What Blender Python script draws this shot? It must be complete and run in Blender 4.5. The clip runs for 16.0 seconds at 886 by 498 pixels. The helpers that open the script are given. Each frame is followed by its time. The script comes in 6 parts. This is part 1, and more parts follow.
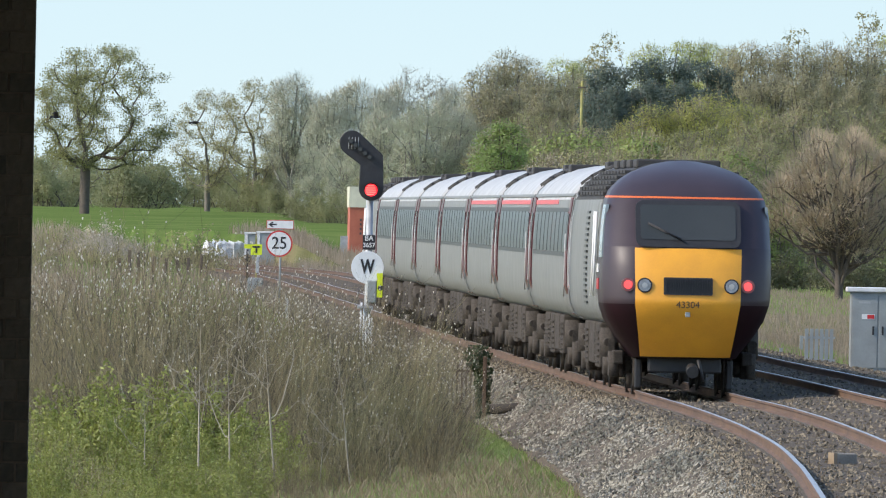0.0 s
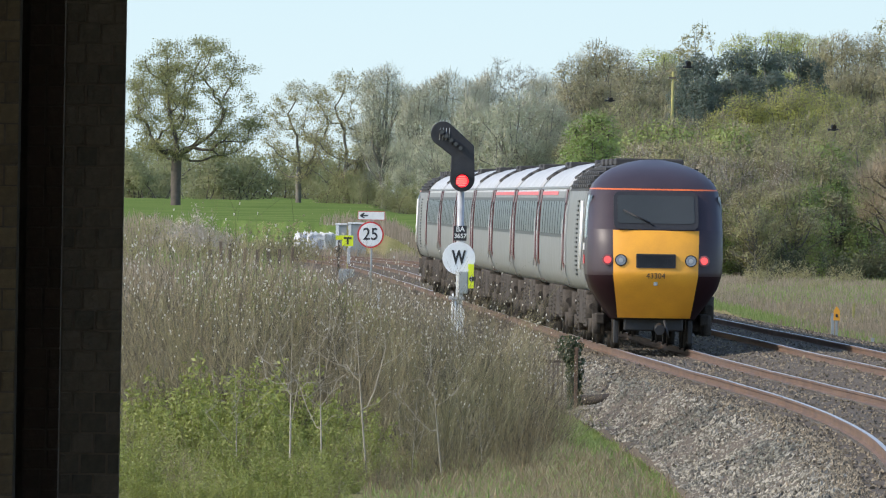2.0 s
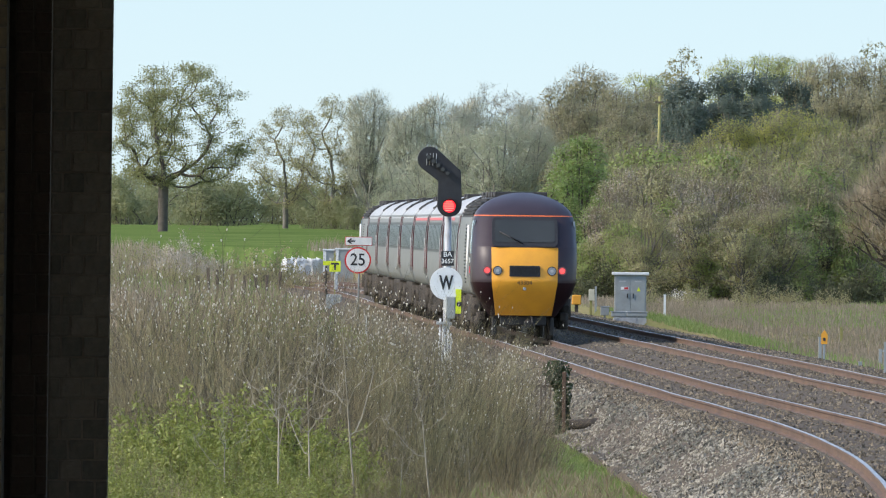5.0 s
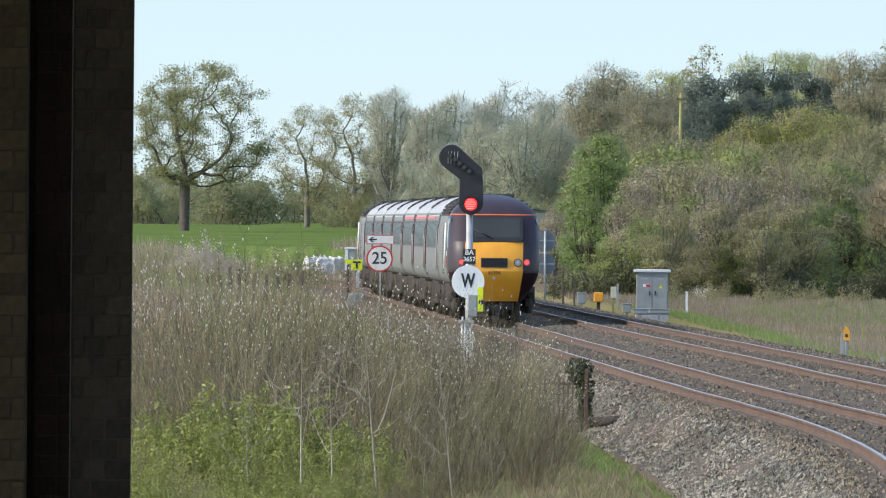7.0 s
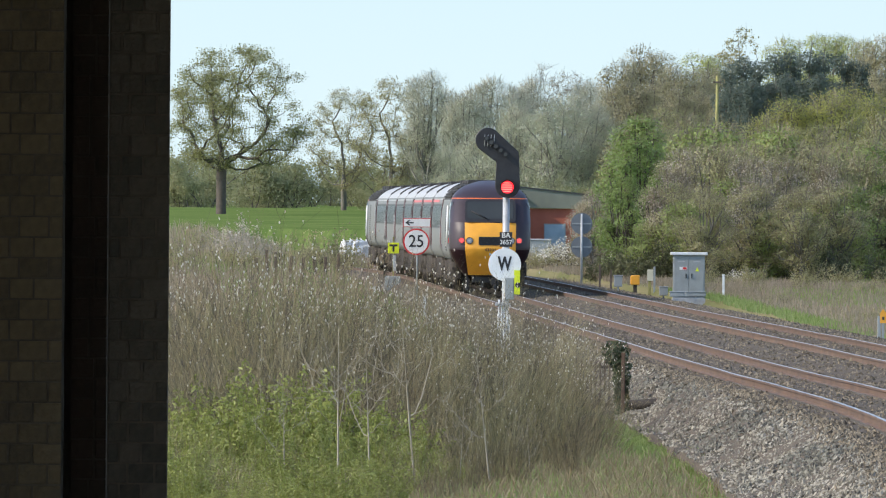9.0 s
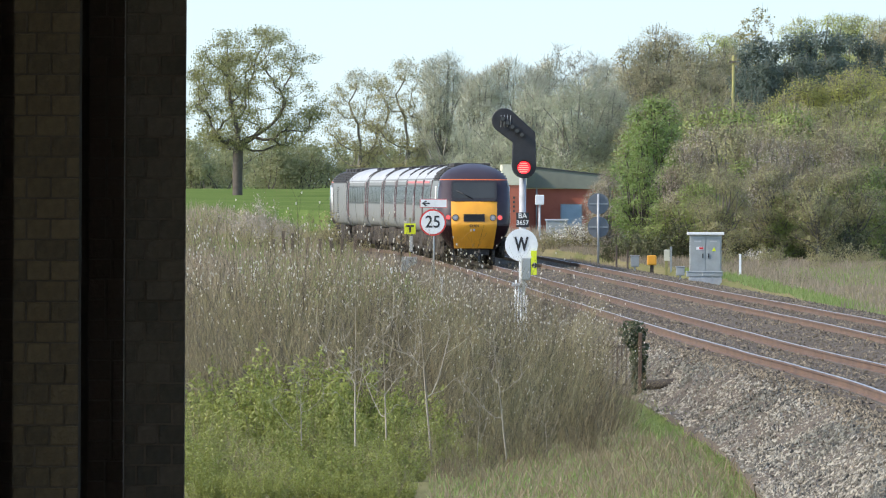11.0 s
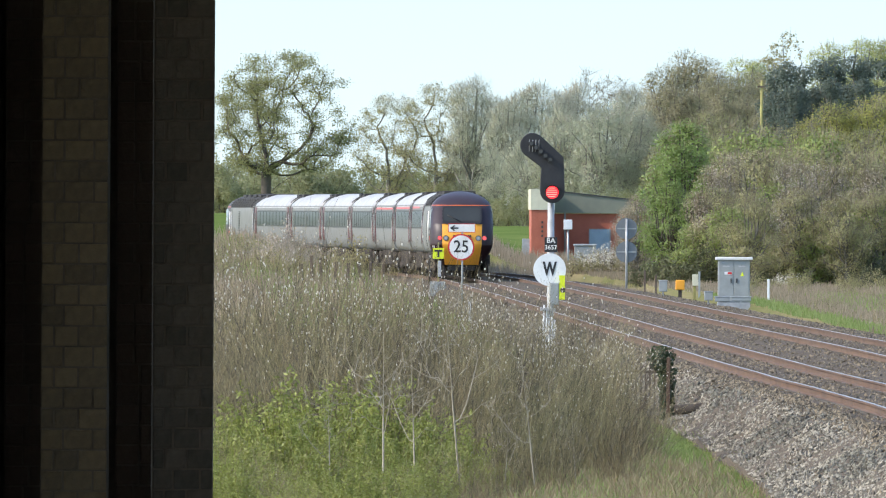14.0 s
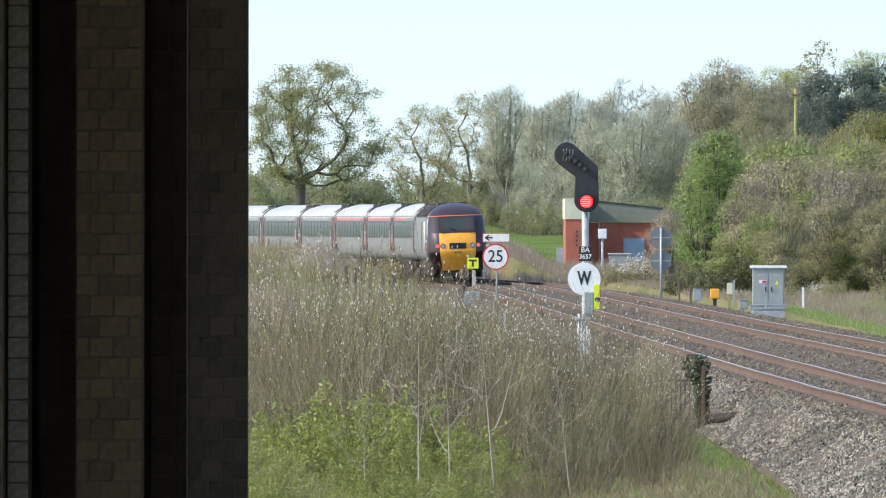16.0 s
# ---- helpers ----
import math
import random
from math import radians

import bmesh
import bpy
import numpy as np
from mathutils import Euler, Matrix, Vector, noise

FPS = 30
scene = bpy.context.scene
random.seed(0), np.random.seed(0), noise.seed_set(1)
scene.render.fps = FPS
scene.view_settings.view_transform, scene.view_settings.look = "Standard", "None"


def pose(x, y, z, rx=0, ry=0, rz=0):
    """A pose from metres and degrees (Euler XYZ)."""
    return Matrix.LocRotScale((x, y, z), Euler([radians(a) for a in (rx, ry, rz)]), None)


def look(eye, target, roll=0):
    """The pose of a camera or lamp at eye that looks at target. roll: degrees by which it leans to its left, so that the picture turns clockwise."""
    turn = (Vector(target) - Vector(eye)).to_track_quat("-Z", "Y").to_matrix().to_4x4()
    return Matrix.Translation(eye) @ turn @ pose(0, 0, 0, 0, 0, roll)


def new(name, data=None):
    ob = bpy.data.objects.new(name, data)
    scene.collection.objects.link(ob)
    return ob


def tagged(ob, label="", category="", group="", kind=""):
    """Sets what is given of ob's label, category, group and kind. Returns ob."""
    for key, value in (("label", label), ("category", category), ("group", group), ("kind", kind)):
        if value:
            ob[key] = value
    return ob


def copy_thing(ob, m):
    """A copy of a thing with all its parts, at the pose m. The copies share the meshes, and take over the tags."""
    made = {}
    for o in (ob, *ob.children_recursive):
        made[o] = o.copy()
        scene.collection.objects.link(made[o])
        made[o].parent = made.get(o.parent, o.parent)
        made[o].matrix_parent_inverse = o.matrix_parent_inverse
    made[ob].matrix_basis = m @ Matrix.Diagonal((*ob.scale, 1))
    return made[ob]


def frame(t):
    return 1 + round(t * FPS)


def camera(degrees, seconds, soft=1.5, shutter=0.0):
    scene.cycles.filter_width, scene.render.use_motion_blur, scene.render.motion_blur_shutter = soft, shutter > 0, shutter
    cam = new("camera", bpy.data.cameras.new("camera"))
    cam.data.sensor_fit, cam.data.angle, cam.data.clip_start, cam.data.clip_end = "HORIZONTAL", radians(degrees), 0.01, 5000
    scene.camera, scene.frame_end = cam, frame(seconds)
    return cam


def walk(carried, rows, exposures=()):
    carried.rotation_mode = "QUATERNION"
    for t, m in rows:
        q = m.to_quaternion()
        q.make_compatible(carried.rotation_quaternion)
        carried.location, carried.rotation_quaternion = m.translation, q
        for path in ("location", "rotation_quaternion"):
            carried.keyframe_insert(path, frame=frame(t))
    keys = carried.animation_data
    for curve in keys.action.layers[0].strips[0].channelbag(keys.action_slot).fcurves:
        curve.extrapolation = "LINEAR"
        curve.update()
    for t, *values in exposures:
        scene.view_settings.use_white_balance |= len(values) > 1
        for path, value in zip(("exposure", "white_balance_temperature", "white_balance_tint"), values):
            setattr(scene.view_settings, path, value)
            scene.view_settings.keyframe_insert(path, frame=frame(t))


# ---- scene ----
# ---- camera: a tripod head that pans and tilts ----
cam = camera(3.2006, 16.0, soft=1.15)
EYE_Z = 3.044
# seconds, turn to the right, tilt, lean (degrees)
HEAD = [
    (0.0, 0.6573, -0.1342, 1.089), (0.5, 0.5386, -0.1021, 1.148), (1.0, 0.4113, -0.0959, 1.066), (1.5, 0.3389, -0.1282, 1.149),
    (2.0, 0.3281, -0.1732, 0.964), (2.5, 0.3733, -0.1729, 0.76), (3.0, 0.4208, -0.1779, 0.698), (3.5, 0.3921, -0.1342, 0.767),
    (6.0, 0.3345, -0.0783, 0.674), (6.5, 0.345, -0.088, 0.572), (7.0, 0.2941, -0.0892, 0.484), (7.5, 0.2278, -0.0647, 0.457),
    (8.0, 0.1787, -0.0497, 0.467), (8.5, 0.1593, -0.0866, 0.357), (9.0, 0.1623, -0.1515, 0.429), (11.5, 0.0956, -0.2225, 0.251),
    (12.0, 0.0189, -0.2108, 0.423), (12.5, -0.0322, -0.2053, 0.424), (13.0, -0.018, -0.1994, 0.504), (13.5, 0.0185, -0.184, 0.371),
    (14.0, -0.0001, -0.1331, 0.303), (14.5, -0.0648, -0.1098, 0.021), (15.0, -0.1297, -0.1102, 0.053), (15.5, -0.1675, -0.1139, 0.04),
    (16.0, -0.1247, -0.0982, 0.061)]


def aim(turn, tilt, lean):
    a, e = radians(turn), radians(tilt)
    return look((0, 0, EYE_Z), (100 * math.sin(a) * math.cos(e), 100 * math.cos(a) * math.cos(e), EYE_Z + 100 * math.sin(e)), lean)


walk(cam, [(t, aim(a, e, r)) for t, a, e, r in HEAD], exposures=[(0.0, 0.92, 6600, 12), (9.0, 0.96, 6600, 12), (11.5, 1.15, 6600, 12), (16.0, 1.2, 6600, 12)])

# ---- world and sun ----
SUN = Vector((-0.80, -0.22, 0.60)).normalized()
world = bpy.data.worlds.new("sky")
scene.world = world
world.use_nodes = True
sky = world.node_tree.nodes.new("ShaderNodeTexSky")
sky.sky_type, sky.sun_disc = "NISHITA", False
sky.sun_elevation = math.asin(SUN.z)
sky.sun_rotation = math.atan2(SUN.x, SUN.y)
sky.air_density, sky.dust_density, sky.ozone_density = 1.0, 0.7, 3.0
back = world.node_tree.nodes["Background"]
back.inputs[1].default_value = 0.15
world.node_tree.links.new(sky.outputs[0], back.inputs[0])
lamp = bpy.data.lights.new("sun", "SUN")
lamp.energy, lamp.angle, lamp.color = 2.2, radians(0.6), (1.0, 0.92, 0.80)
new("sun", lamp).matrix_world = look(SUN * 50, (0, 0, 0))


# ---- materials ----
def mat(name, c1, c2=None, scale=6.0, rough=0.7, bump=0.0, metal=0.0, fine=40.0, leafy=0.0, island=0.0, spec=0.5, coat=0.0):
    m = bpy.data.materials.new(name)
    m.use_nodes = True
    n, l = m.node_tree.nodes, m.node_tree.links
    bs = n["Principled BSDF"]
    c2 = c2 or tuple(v * 0.75 for v in c1)
    co = n.new("ShaderNodeTexCoord")
    a = n.new("ShaderNodeTexNoise")
    a.inputs["Scale"].default_value, a.inputs["Detail"].default_value = scale, 5
    b = n.new("ShaderNodeTexNoise")
    b.inputs["Scale"].default_value, b.inputs["Detail"].default_value = fine, 3
    for t in (a, b):
        l.new(co.outputs["Object"], t.inputs["Vector"])
    mx = n.new("ShaderNodeMath")
    mx.operation = "MULTIPLY_ADD"
    l.new(b.outputs["Fac"], mx.inputs[0])
    mx.inputs[1].default_value, mx.inputs[2].default_value = 0.5, -0.25
    ad = n.new("ShaderNodeMath")
    l.new(a.outputs["Fac"], ad.inputs[0])
    l.new(mx.outputs[0], ad.inputs[1])
    fac = ad
    if island:
        g = n.new("ShaderNodeNewGeometry")
        ob = n.new("ShaderNodeObjectInfo")
        r = n.new("ShaderNodeMath")
        r.operation = "MULTIPLY_ADD"
        l.new(g.outputs["Random Per Island"], r.inputs[0])
        r.inputs[1].default_value, r.inputs[2].default_value = island, -island * 0.75
        r2 = n.new("ShaderNodeMath")
        r2.operation = "MULTIPLY_ADD"
        l.new(ob.outputs["Random"], r2.inputs[0])
        r2.inputs[1].default_value = island * 0.5
        l.new(r.outputs[0], r2.inputs[2])
        fac = n.new("ShaderNodeMath")
        l.new(ad.outputs[0], fac.inputs[0])
        l.new(r2.outputs[0], fac.inputs[1])
    ramp = n.new("ShaderNodeValToRGB")
    ramp.color_ramp.elements[0].position, ramp.color_ramp.elements[1].position = 0.3, 0.7
    ramp.color_ramp.elements[0].color, ramp.color_ramp.elements[1].color = (*c1, 1), (*c2, 1)
    l.new(fac.outputs[0], ramp.inputs[0])
    l.new(ramp.outputs[0], bs.inputs["Base Color"])
    bs.inputs["Roughness"].default_value, bs.inputs["Metallic"].default_value = rough, metal
    bs.inputs["Specular IOR Level"].default_value = spec
    bs.inputs["Coat Weight"].default_value = coat
    if bump:
        bp = n.new("ShaderNodeBump")
        bp.inputs["Strength"].default_value, bp.inputs["Distance"].default_value = bump, 0.02
        l.new(b.outputs["Fac"], bp.inputs["Height"])
        l.new(bp.outputs[0], bs.inputs["Normal"])
    if leafy:
        tr = n.new("ShaderNodeBsdfTranslucent")
        l.new(ramp.outputs[0], tr.inputs[0])
        ms = n.new("ShaderNodeMixShader")
        ms.inputs[0].default_value = leafy
        l.new(bs.outputs[0], ms.inputs[1])
        l.new(tr.outputs[0], ms.inputs[2])
        l.new(ms.outputs[0], n["Material Output"].inputs[0])
    return m


def glow(name, col, power):
    m = mat(name, col)
    bs = m.node_tree.nodes["Principled BSDF"]
    bs.inputs["Emission Color"].default_value = (*col, 1)
    bs.inputs["Emission Strength"].default_value = power
    return m


M = dict(
    maroon=mat("maroon_paint", (0.05, 0.035, 0.04), (0.04, 0.028, 0.032), 2, 0.42, spec=0.3),
    maroon_low=mat("dark_maroon_paint", (0.022, 0.008, 0.011), (0.016, 0.007, 0.009), 2, 0.5, spec=0.15),
    yellow=mat("yellow_paint", (0.82, 0.37, 0.03), (0.74, 0.33, 0.03), 3, 0.45),
    orange=mat("orange_line", (0.75, 0.16, 0.03), (0.6, 0.12, 0.03), 3, 0.45),
    silver=mat("silver_grey_paint", (0.2, 0.205, 0.192), (0.16, 0.165, 0.155), 1.5, 0.55, fine=9, spec=0.25),
    band=mat("window_band_paint", (0.075, 0.08, 0.077), (0.058, 0.062, 0.06), 2, 0.5, spec=0.2),
    roof=mat("roof_paint", (0.47, 0.47, 0.455), (0.3, 0.295, 0.285), 0.8, 0.5, fine=7),
    roofdark=mat("roof_grime", (0.03, 0.03, 0.03), (0.05, 0.045, 0.04), 3, 0.8),
    door=mat("maroon_door", (0.11, 0.02, 0.022), (0.08, 0.018, 0.02), 2, 0.4),
    redline=mat("red_line", (0.6, 0.06, 0.06), (0.5, 0.06, 0.06), 2, 0.4),
    glass=mat("dark_glass", (0.02, 0.024, 0.026), (0.028, 0.03, 0.032), 1, 0.3, spec=0.3),
    screen=mat("windscreen_glass", (0.036, 0.042, 0.043), (0.028, 0.034, 0.035), 1, 0.6, spec=0.3),
    rubber=mat("black_rubber", (0.012, 0.012, 0.013), (0.02, 0.02, 0.02), 8, 0.6),
    under=mat("underframe_dirt", (0.042, 0.037, 0.032), (0.09, 0.078, 0.066), 4, 1.0, 0.3, spec=0.1),
    white=mat("white_paint", (0.78, 0.78, 0.76), (0.66, 0.66, 0.63), 4, 0.5),
    offwhite=mat("weathered_white", (0.78, 0.8, 0.8), (0.68, 0.7, 0.69), 5, 0.6),
    black=mat("black_paint", (0.014, 0.014, 0.016), (0.025, 0.025, 0.027), 6, 0.55),
    grey=mat("grey_paint", (0.32, 0.345, 0.335), (0.26, 0.28, 0.27), 3, 0.55),
    greylight=mat("galvanised", (0.45, 0.46, 0.46), (0.34, 0.35, 0.35), 6, 0.5, metal=0.2),
    red=mat("red_enamel", (0.6, 0.025, 0.025), (0.5, 0.03, 0.03), 4, 0.4),
    hivis=mat("fluorescent_yellow", (0.72, 0.8, 0.02), (0.62, 0.7, 0.02), 3, 0.5),
    sign_brown=mat("faded_sign", (0.3, 0.22, 0.13), (0.22, 0.16, 0.1), 6, 0.6),
    redlamp=glow("red_lamp", (1.0, 0.02, 0.035), 1.1),
    redrib=glow("bright_lens_rib", (1.0, 0.22, 0.16), 1.6),
    taillamp=glow("tail_lamp", (1.0, 0.07, 0.07), 0.75),
    pinklamp=mat("tail_lens", (0.75, 0.18, 0.16), (0.6, 0.1, 0.1), 10, 0.2),
    lamprim=mat("faded_lamp_rim", (0.3, 0.1, 0.1), (0.22, 0.08, 0.08), 10, 0.4),
    # sideglass: pale base colour paints in the bright reflection on the cab window
    sideglass=mat("bright_cab_glass", (0.3, 0.36, 0.38), (0.24, 0.29, 0.31), 2, 0.2),
    lens=mat("headlamp_lens", (0.3, 0.33, 0.36), (0.2, 0.22, 0.24), 14, 0.15),
    rust=mat("rusty_rail_side", (0.15, 0.087, 0.051), (0.088, 0.053, 0.034), 0.7, 0.8, 0.3, fine=12),
    railtop=mat("polished_rail_head", (0.55, 0.53, 0.5), (0.4, 0.37, 0.34), 2, 0.42, metal=0.8),
    sleeper=mat("weathered_concrete", (0.28, 0.25, 0.21), (0.18, 0.16, 0.13), 3, 0.9, 0.4),
    ballast=mat("ballast_bed", (0.145, 0.12, 0.09), (0.08, 0.065, 0.05), 9, 0.95, 0.8, fine=30, spec=0.1),
    stone=mat("ballast_stone", (0.345, 0.315, 0.245), (0.12, 0.107, 0.08), 1.2, 0.9, 0.3, island=0.8),
    # stonedark: stone colour lowered to stand for shadow on the ballast heaps
    stonedark=mat("mossy_dark_stone", (0.22, 0.21, 0.165), (0.09, 0.084, 0.065), 1.2, 0.95, 0.3, island=0.8),
    stonebrown=mat("rusty_track_stone", (0.245, 0.2, 0.135), (0.09, 0.073, 0.048), 1.2, 0.9, 0.3, island=0.8),
    grass=mat("meadow_grass", (0.14, 0.15, 0.06), (0.25, 0.21, 0.115), 0.05, 0.9, 0.5, fine=2.5, spec=0.0),
    field=mat("young_crop", (0.085, 0.135, 0.035), (0.15, 0.195, 0.06), 0.07, 1.0, 0.2, fine=1.3, spec=0.0),
    brick=mat("sooty_brick", (0.13, 0.102, 0.08), (0.05, 0.042, 0.035), 2.5, 0.9, 0.7, fine=25, island=0.45),
    # brickdark: redder, slightly darker brick for the two narrow recesses
    brickdark=mat("soot_black_brick", (0.12, 0.08, 0.062), (0.07, 0.05, 0.04), 2.5, 0.9, 0.7, fine=25, island=0.4),
    brickstain=mat("ochre_stained_brick", (0.2, 0.14, 0.08), (0.08, 0.062, 0.045), 2.5, 0.9, 0.7, fine=25, island=0.45),
    mortar=mat("sooty_mortar", (0.13, 0.1, 0.077), (0.08, 0.062, 0.05), 6, 0.95, 0.3),
    redbrick=mat("red_brick_wall", (0.46, 0.14, 0.085), (0.37, 0.105, 0.065), 1.2, 0.85, 0.3, fine=14),
    cladding=mat("grey_green_cladding", (0.22, 0.23, 0.17), (0.17, 0.18, 0.14), 1, 0.7),
    cream=mat("cream_fascia", (0.62, 0.6, 0.45), (0.52, 0.5, 0.38), 2, 0.7),
    bluedoor=mat("pale_blue_door", (0.34, 0.44, 0.5), (0.28, 0.37, 0.43), 2, 0.6),
    bark=mat("bark", (0.12, 0.1, 0.08), (0.075, 0.063, 0.052), 2, 0.95, 0.6, fine=14),
    # barkfar: bark lightened and greyed to paint distance haze into the trunks
    barkfar=mat("weathered_grey_bark", (0.17, 0.155, 0.125), (0.115, 0.105, 0.085), 2, 0.95, 0.4, fine=14),
    barkpale=mat("pale_bark", (0.36, 0.33, 0.27), (0.26, 0.235, 0.19), 3, 0.9, 0.4),
    timber=mat("weathered_timber", (0.16, 0.12, 0.09), (0.09, 0.07, 0.055), 5, 0.9, 0.5),
    poleyellow=mat("lichen_pole", (0.32, 0.3, 0.1), (0.22, 0.2, 0.08), 2, 0.9),
    twig=mat("willow_twig", (0.235, 0.19, 0.1), (0.155, 0.124, 0.066), 1.5, 0.8, island=0.25),
    twiggreen=mat("green_willow_twig", (0.235, 0.212, 0.095), (0.155, 0.14, 0.064), 1.5, 0.8, island=0.25),
    catkin=mat("silver_catkin", (0.75, 0.72, 0.64), (0.6, 0.56, 0.47), 20, 0.7, leafy=0.25),
    paletwig=mat("pale_dead_twig", (0.38, 0.34, 0.26), (0.27, 0.24, 0.18), 3, 0.8),
    quoin=mat("pale_weathered_stone", (0.34, 0.31, 0.26), (0.12, 0.105, 0.09), 5, 0.9, 0.5),
    twigpale=mat("pale_straw_whip", (0.4, 0.35, 0.19), (0.28, 0.245, 0.135), 1.5, 0.7, island=0.25),
    twigdark=mat("dark_whip", (0.07, 0.056, 0.038), (0.05, 0.04, 0.028), 1.5, 0.8, island=0.25),
    leaf_olive=mat("olive_brown_bud", (0.27, 0.275, 0.12), (0.35, 0.34, 0.16), 0.3, 0.7, leafy=0.5, island=0.14),
    # leaf_under: green darkened to stand for the shadow at the thicket's base
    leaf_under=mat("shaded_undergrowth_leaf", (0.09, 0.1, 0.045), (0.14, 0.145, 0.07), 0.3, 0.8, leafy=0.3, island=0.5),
    darkgrey=mat("dull_grey_back", (0.17, 0.19, 0.2), (0.13, 0.145, 0.155), 3, 0.6),
    barkgrey=mat("grey_tree_bark", (0.23, 0.215, 0.18), (0.15, 0.14, 0.115), 2, 0.95, 0.4, fine=14),
    twig_pale=mat("pale_budding_twig", (0.44, 0.42, 0.32), (0.34, 0.32, 0.24), 0.4, 0.8, island=0.3),
    twig_grey=mat("grey_brown_twig", (0.28, 0.25, 0.165), (0.21, 0.185, 0.125), 0.4, 0.8, island=0.3),
    twig_brown=mat("brown_thorn_twig", (0.26, 0.225, 0.14), (0.185, 0.155, 0.1), 0.6, 0.8, island=0.3),
    twig_bare=mat("tan_bare_twig", (0.36, 0.29, 0.19), (0.27, 0.215, 0.14), 0.6, 0.8, island=0.3),
    leaf_sallow=mat("grey_green_bud", (0.37, 0.39, 0.265), (0.45, 0.465, 0.33), 0.3, 0.7, leafy=0.5, island=0.14),
    leaf_spring=mat("spring_green_leaf", (0.34, 0.37, 0.13), (0.42, 0.45, 0.18), 0.3, 0.7, leafy=0.5, island=0.14),
    leaf_elder=mat("olive_green_leaf", (0.2, 0.26, 0.07), (0.31, 0.35, 0.11), 0.5, 0.7, leafy=0.35, island=0.4),
    leaf_thorn=mat("brown_olive_bud", (0.27, 0.265, 0.115), (0.35, 0.325, 0.16), 0.5, 0.7, leafy=0.35, island=0.4),
    leaf_bright=mat("spring_leaf", (0.165, 0.19, 0.035), (0.31, 0.335, 0.085), 2, 0.55, leafy=0.4, island=0.6),
    # leaf colours of the far trees are lightened to stand for distance haze
    leaf_oak=mat("young_oak_leaf", (0.2, 0.21, 0.085), (0.29, 0.285, 0.12), 0.3, 0.6, leafy=0.5, island=0.14),
    leaf_ash=mat("olive_leaf", (0.3, 0.28, 0.13), (0.37, 0.33, 0.17), 0.3, 0.6, leafy=0.5, island=0.14),
    leaf_pale=mat("silver_bud", (0.44, 0.45, 0.33), (0.53, 0.53, 0.4), 0.3, 0.7, leafy=0.5, island=0.14),
    leaf_brown=mat("brown_bud", (0.31, 0.285, 0.16), (0.37, 0.335, 0.2), 0.3, 0.7, leafy=0.5, island=0.14),
    leaf_green=mat("fresh_green_leaf", (0.175, 0.255, 0.065), (0.255, 0.325, 0.1), 0.3, 0.6, leafy=0.4, island=0.25),
    leaf_yellow=mat("yellow_green_leaf", (0.32, 0.33, 0.085), (0.39, 0.38, 0.12), 0.3, 0.6, leafy=0.5, island=0.14),
    leaf_dark=mat("dark_needle", (0.1, 0.13, 0.105), (0.145, 0.175, 0.14), 0.3, 0.9, island=0.14, leafy=0.5),
    leaf_hedge=mat("hedge_leaf", (0.24, 0.25, 0.12), (0.31, 0.31, 0.16), 0.3, 0.7, leafy=0.45, island=0.4),
    blossom=mat("blackthorn_blossom", (0.5, 0.44, 0.36), (0.34, 0.28, 0.2), 0.5, 0.7, leafy=0.3, island=0.7),
    blossom_white=mat("cream_white_blossom", (0.78, 0.76, 0.66), (0.6, 0.56, 0.45), 0.6, 0.7, leafy=0.3, island=0.6),
    ivy=mat("ivy_leaf", (0.03, 0.055, 0.018), (0.06, 0.085, 0.03), 3, 0.4, leafy=0.2, island=0.6),
    straw=mat("dry_grass", (0.42, 0.34, 0.2), (0.28, 0.22, 0.12), 0.6, 0.8, leafy=0.3, island=0.7),
    blade=mat("green_grass_blade", (0.19, 0.27, 0.06), (0.32, 0.38, 0.13), 0.6, 0.7, leafy=0.35, island=0.7),
    reed=mat("reed_stem", (0.44, 0.345, 0.25), (0.29, 0.235, 0.155), 0.4, 0.8, leafy=0.25, island=0.7),
    bag=mat("bulk_bag_fabric", (0.68, 0.68, 0.66), (0.5, 0.5, 0.48), 2, 0.8, 0.3),
    bird=mat("black_feather", (0.012, 0.012, 0.014), (0.02, 0.02, 0.024), 9, 0.6),
)


# ---- mesh helpers ----
def part(name, bm, material, parent=None, label=""):
    me = bpy.data.meshes.new(name)
    bm.to_mesh(me)
    bm.free()
    for m in material if isinstance(material, (list, tuple)) else [material]:
        me.materials.append(m)
    ob = new(name, me)
    ob.parent = parent
    return tagged(ob, label)


def again(ob, m, parent=None):
    """The same mesh once more, as a part of its own."""
    o = new(ob.name.split(".")[0], ob.data)
    o.parent = parent or ob.parent
    o.matrix_basis = m
    return o


def thing(name, label, category, m=None, group=""):
    ob = new(name)
    ob.empty_display_size = 0.1
    if m is not None:
        ob.matrix_basis = m
    return tagged(ob, label, category, group)


def box(bm, x0, x1, y0, y1, z0, z1, bevel=0.0, mi=0):
    r = bmesh.ops.create_cube(bm, size=1, matrix=Matrix.Translation(((x0 + x1) / 2, (y0 + y1) / 2, (z0 + z1) / 2)) @ Matrix.Diagonal((x1 - x0, y1 - y0, z1 - z0, 1)))
    fs = {f for v in r["verts"] for f in v.link_faces}
    for f in fs:
        f.material_index = mi
    if bevel:
        es = {e for f in fs for e in f.edges}
        for f in bmesh.ops.bevel(bm, geom=list(es), offset=bevel, segments=2, affect="EDGES", profile=0.5)["faces"]:
            f.material_index = mi
    return bm


def boxed(*a, **k):
    return box(bmesh.new(), *a, **k)


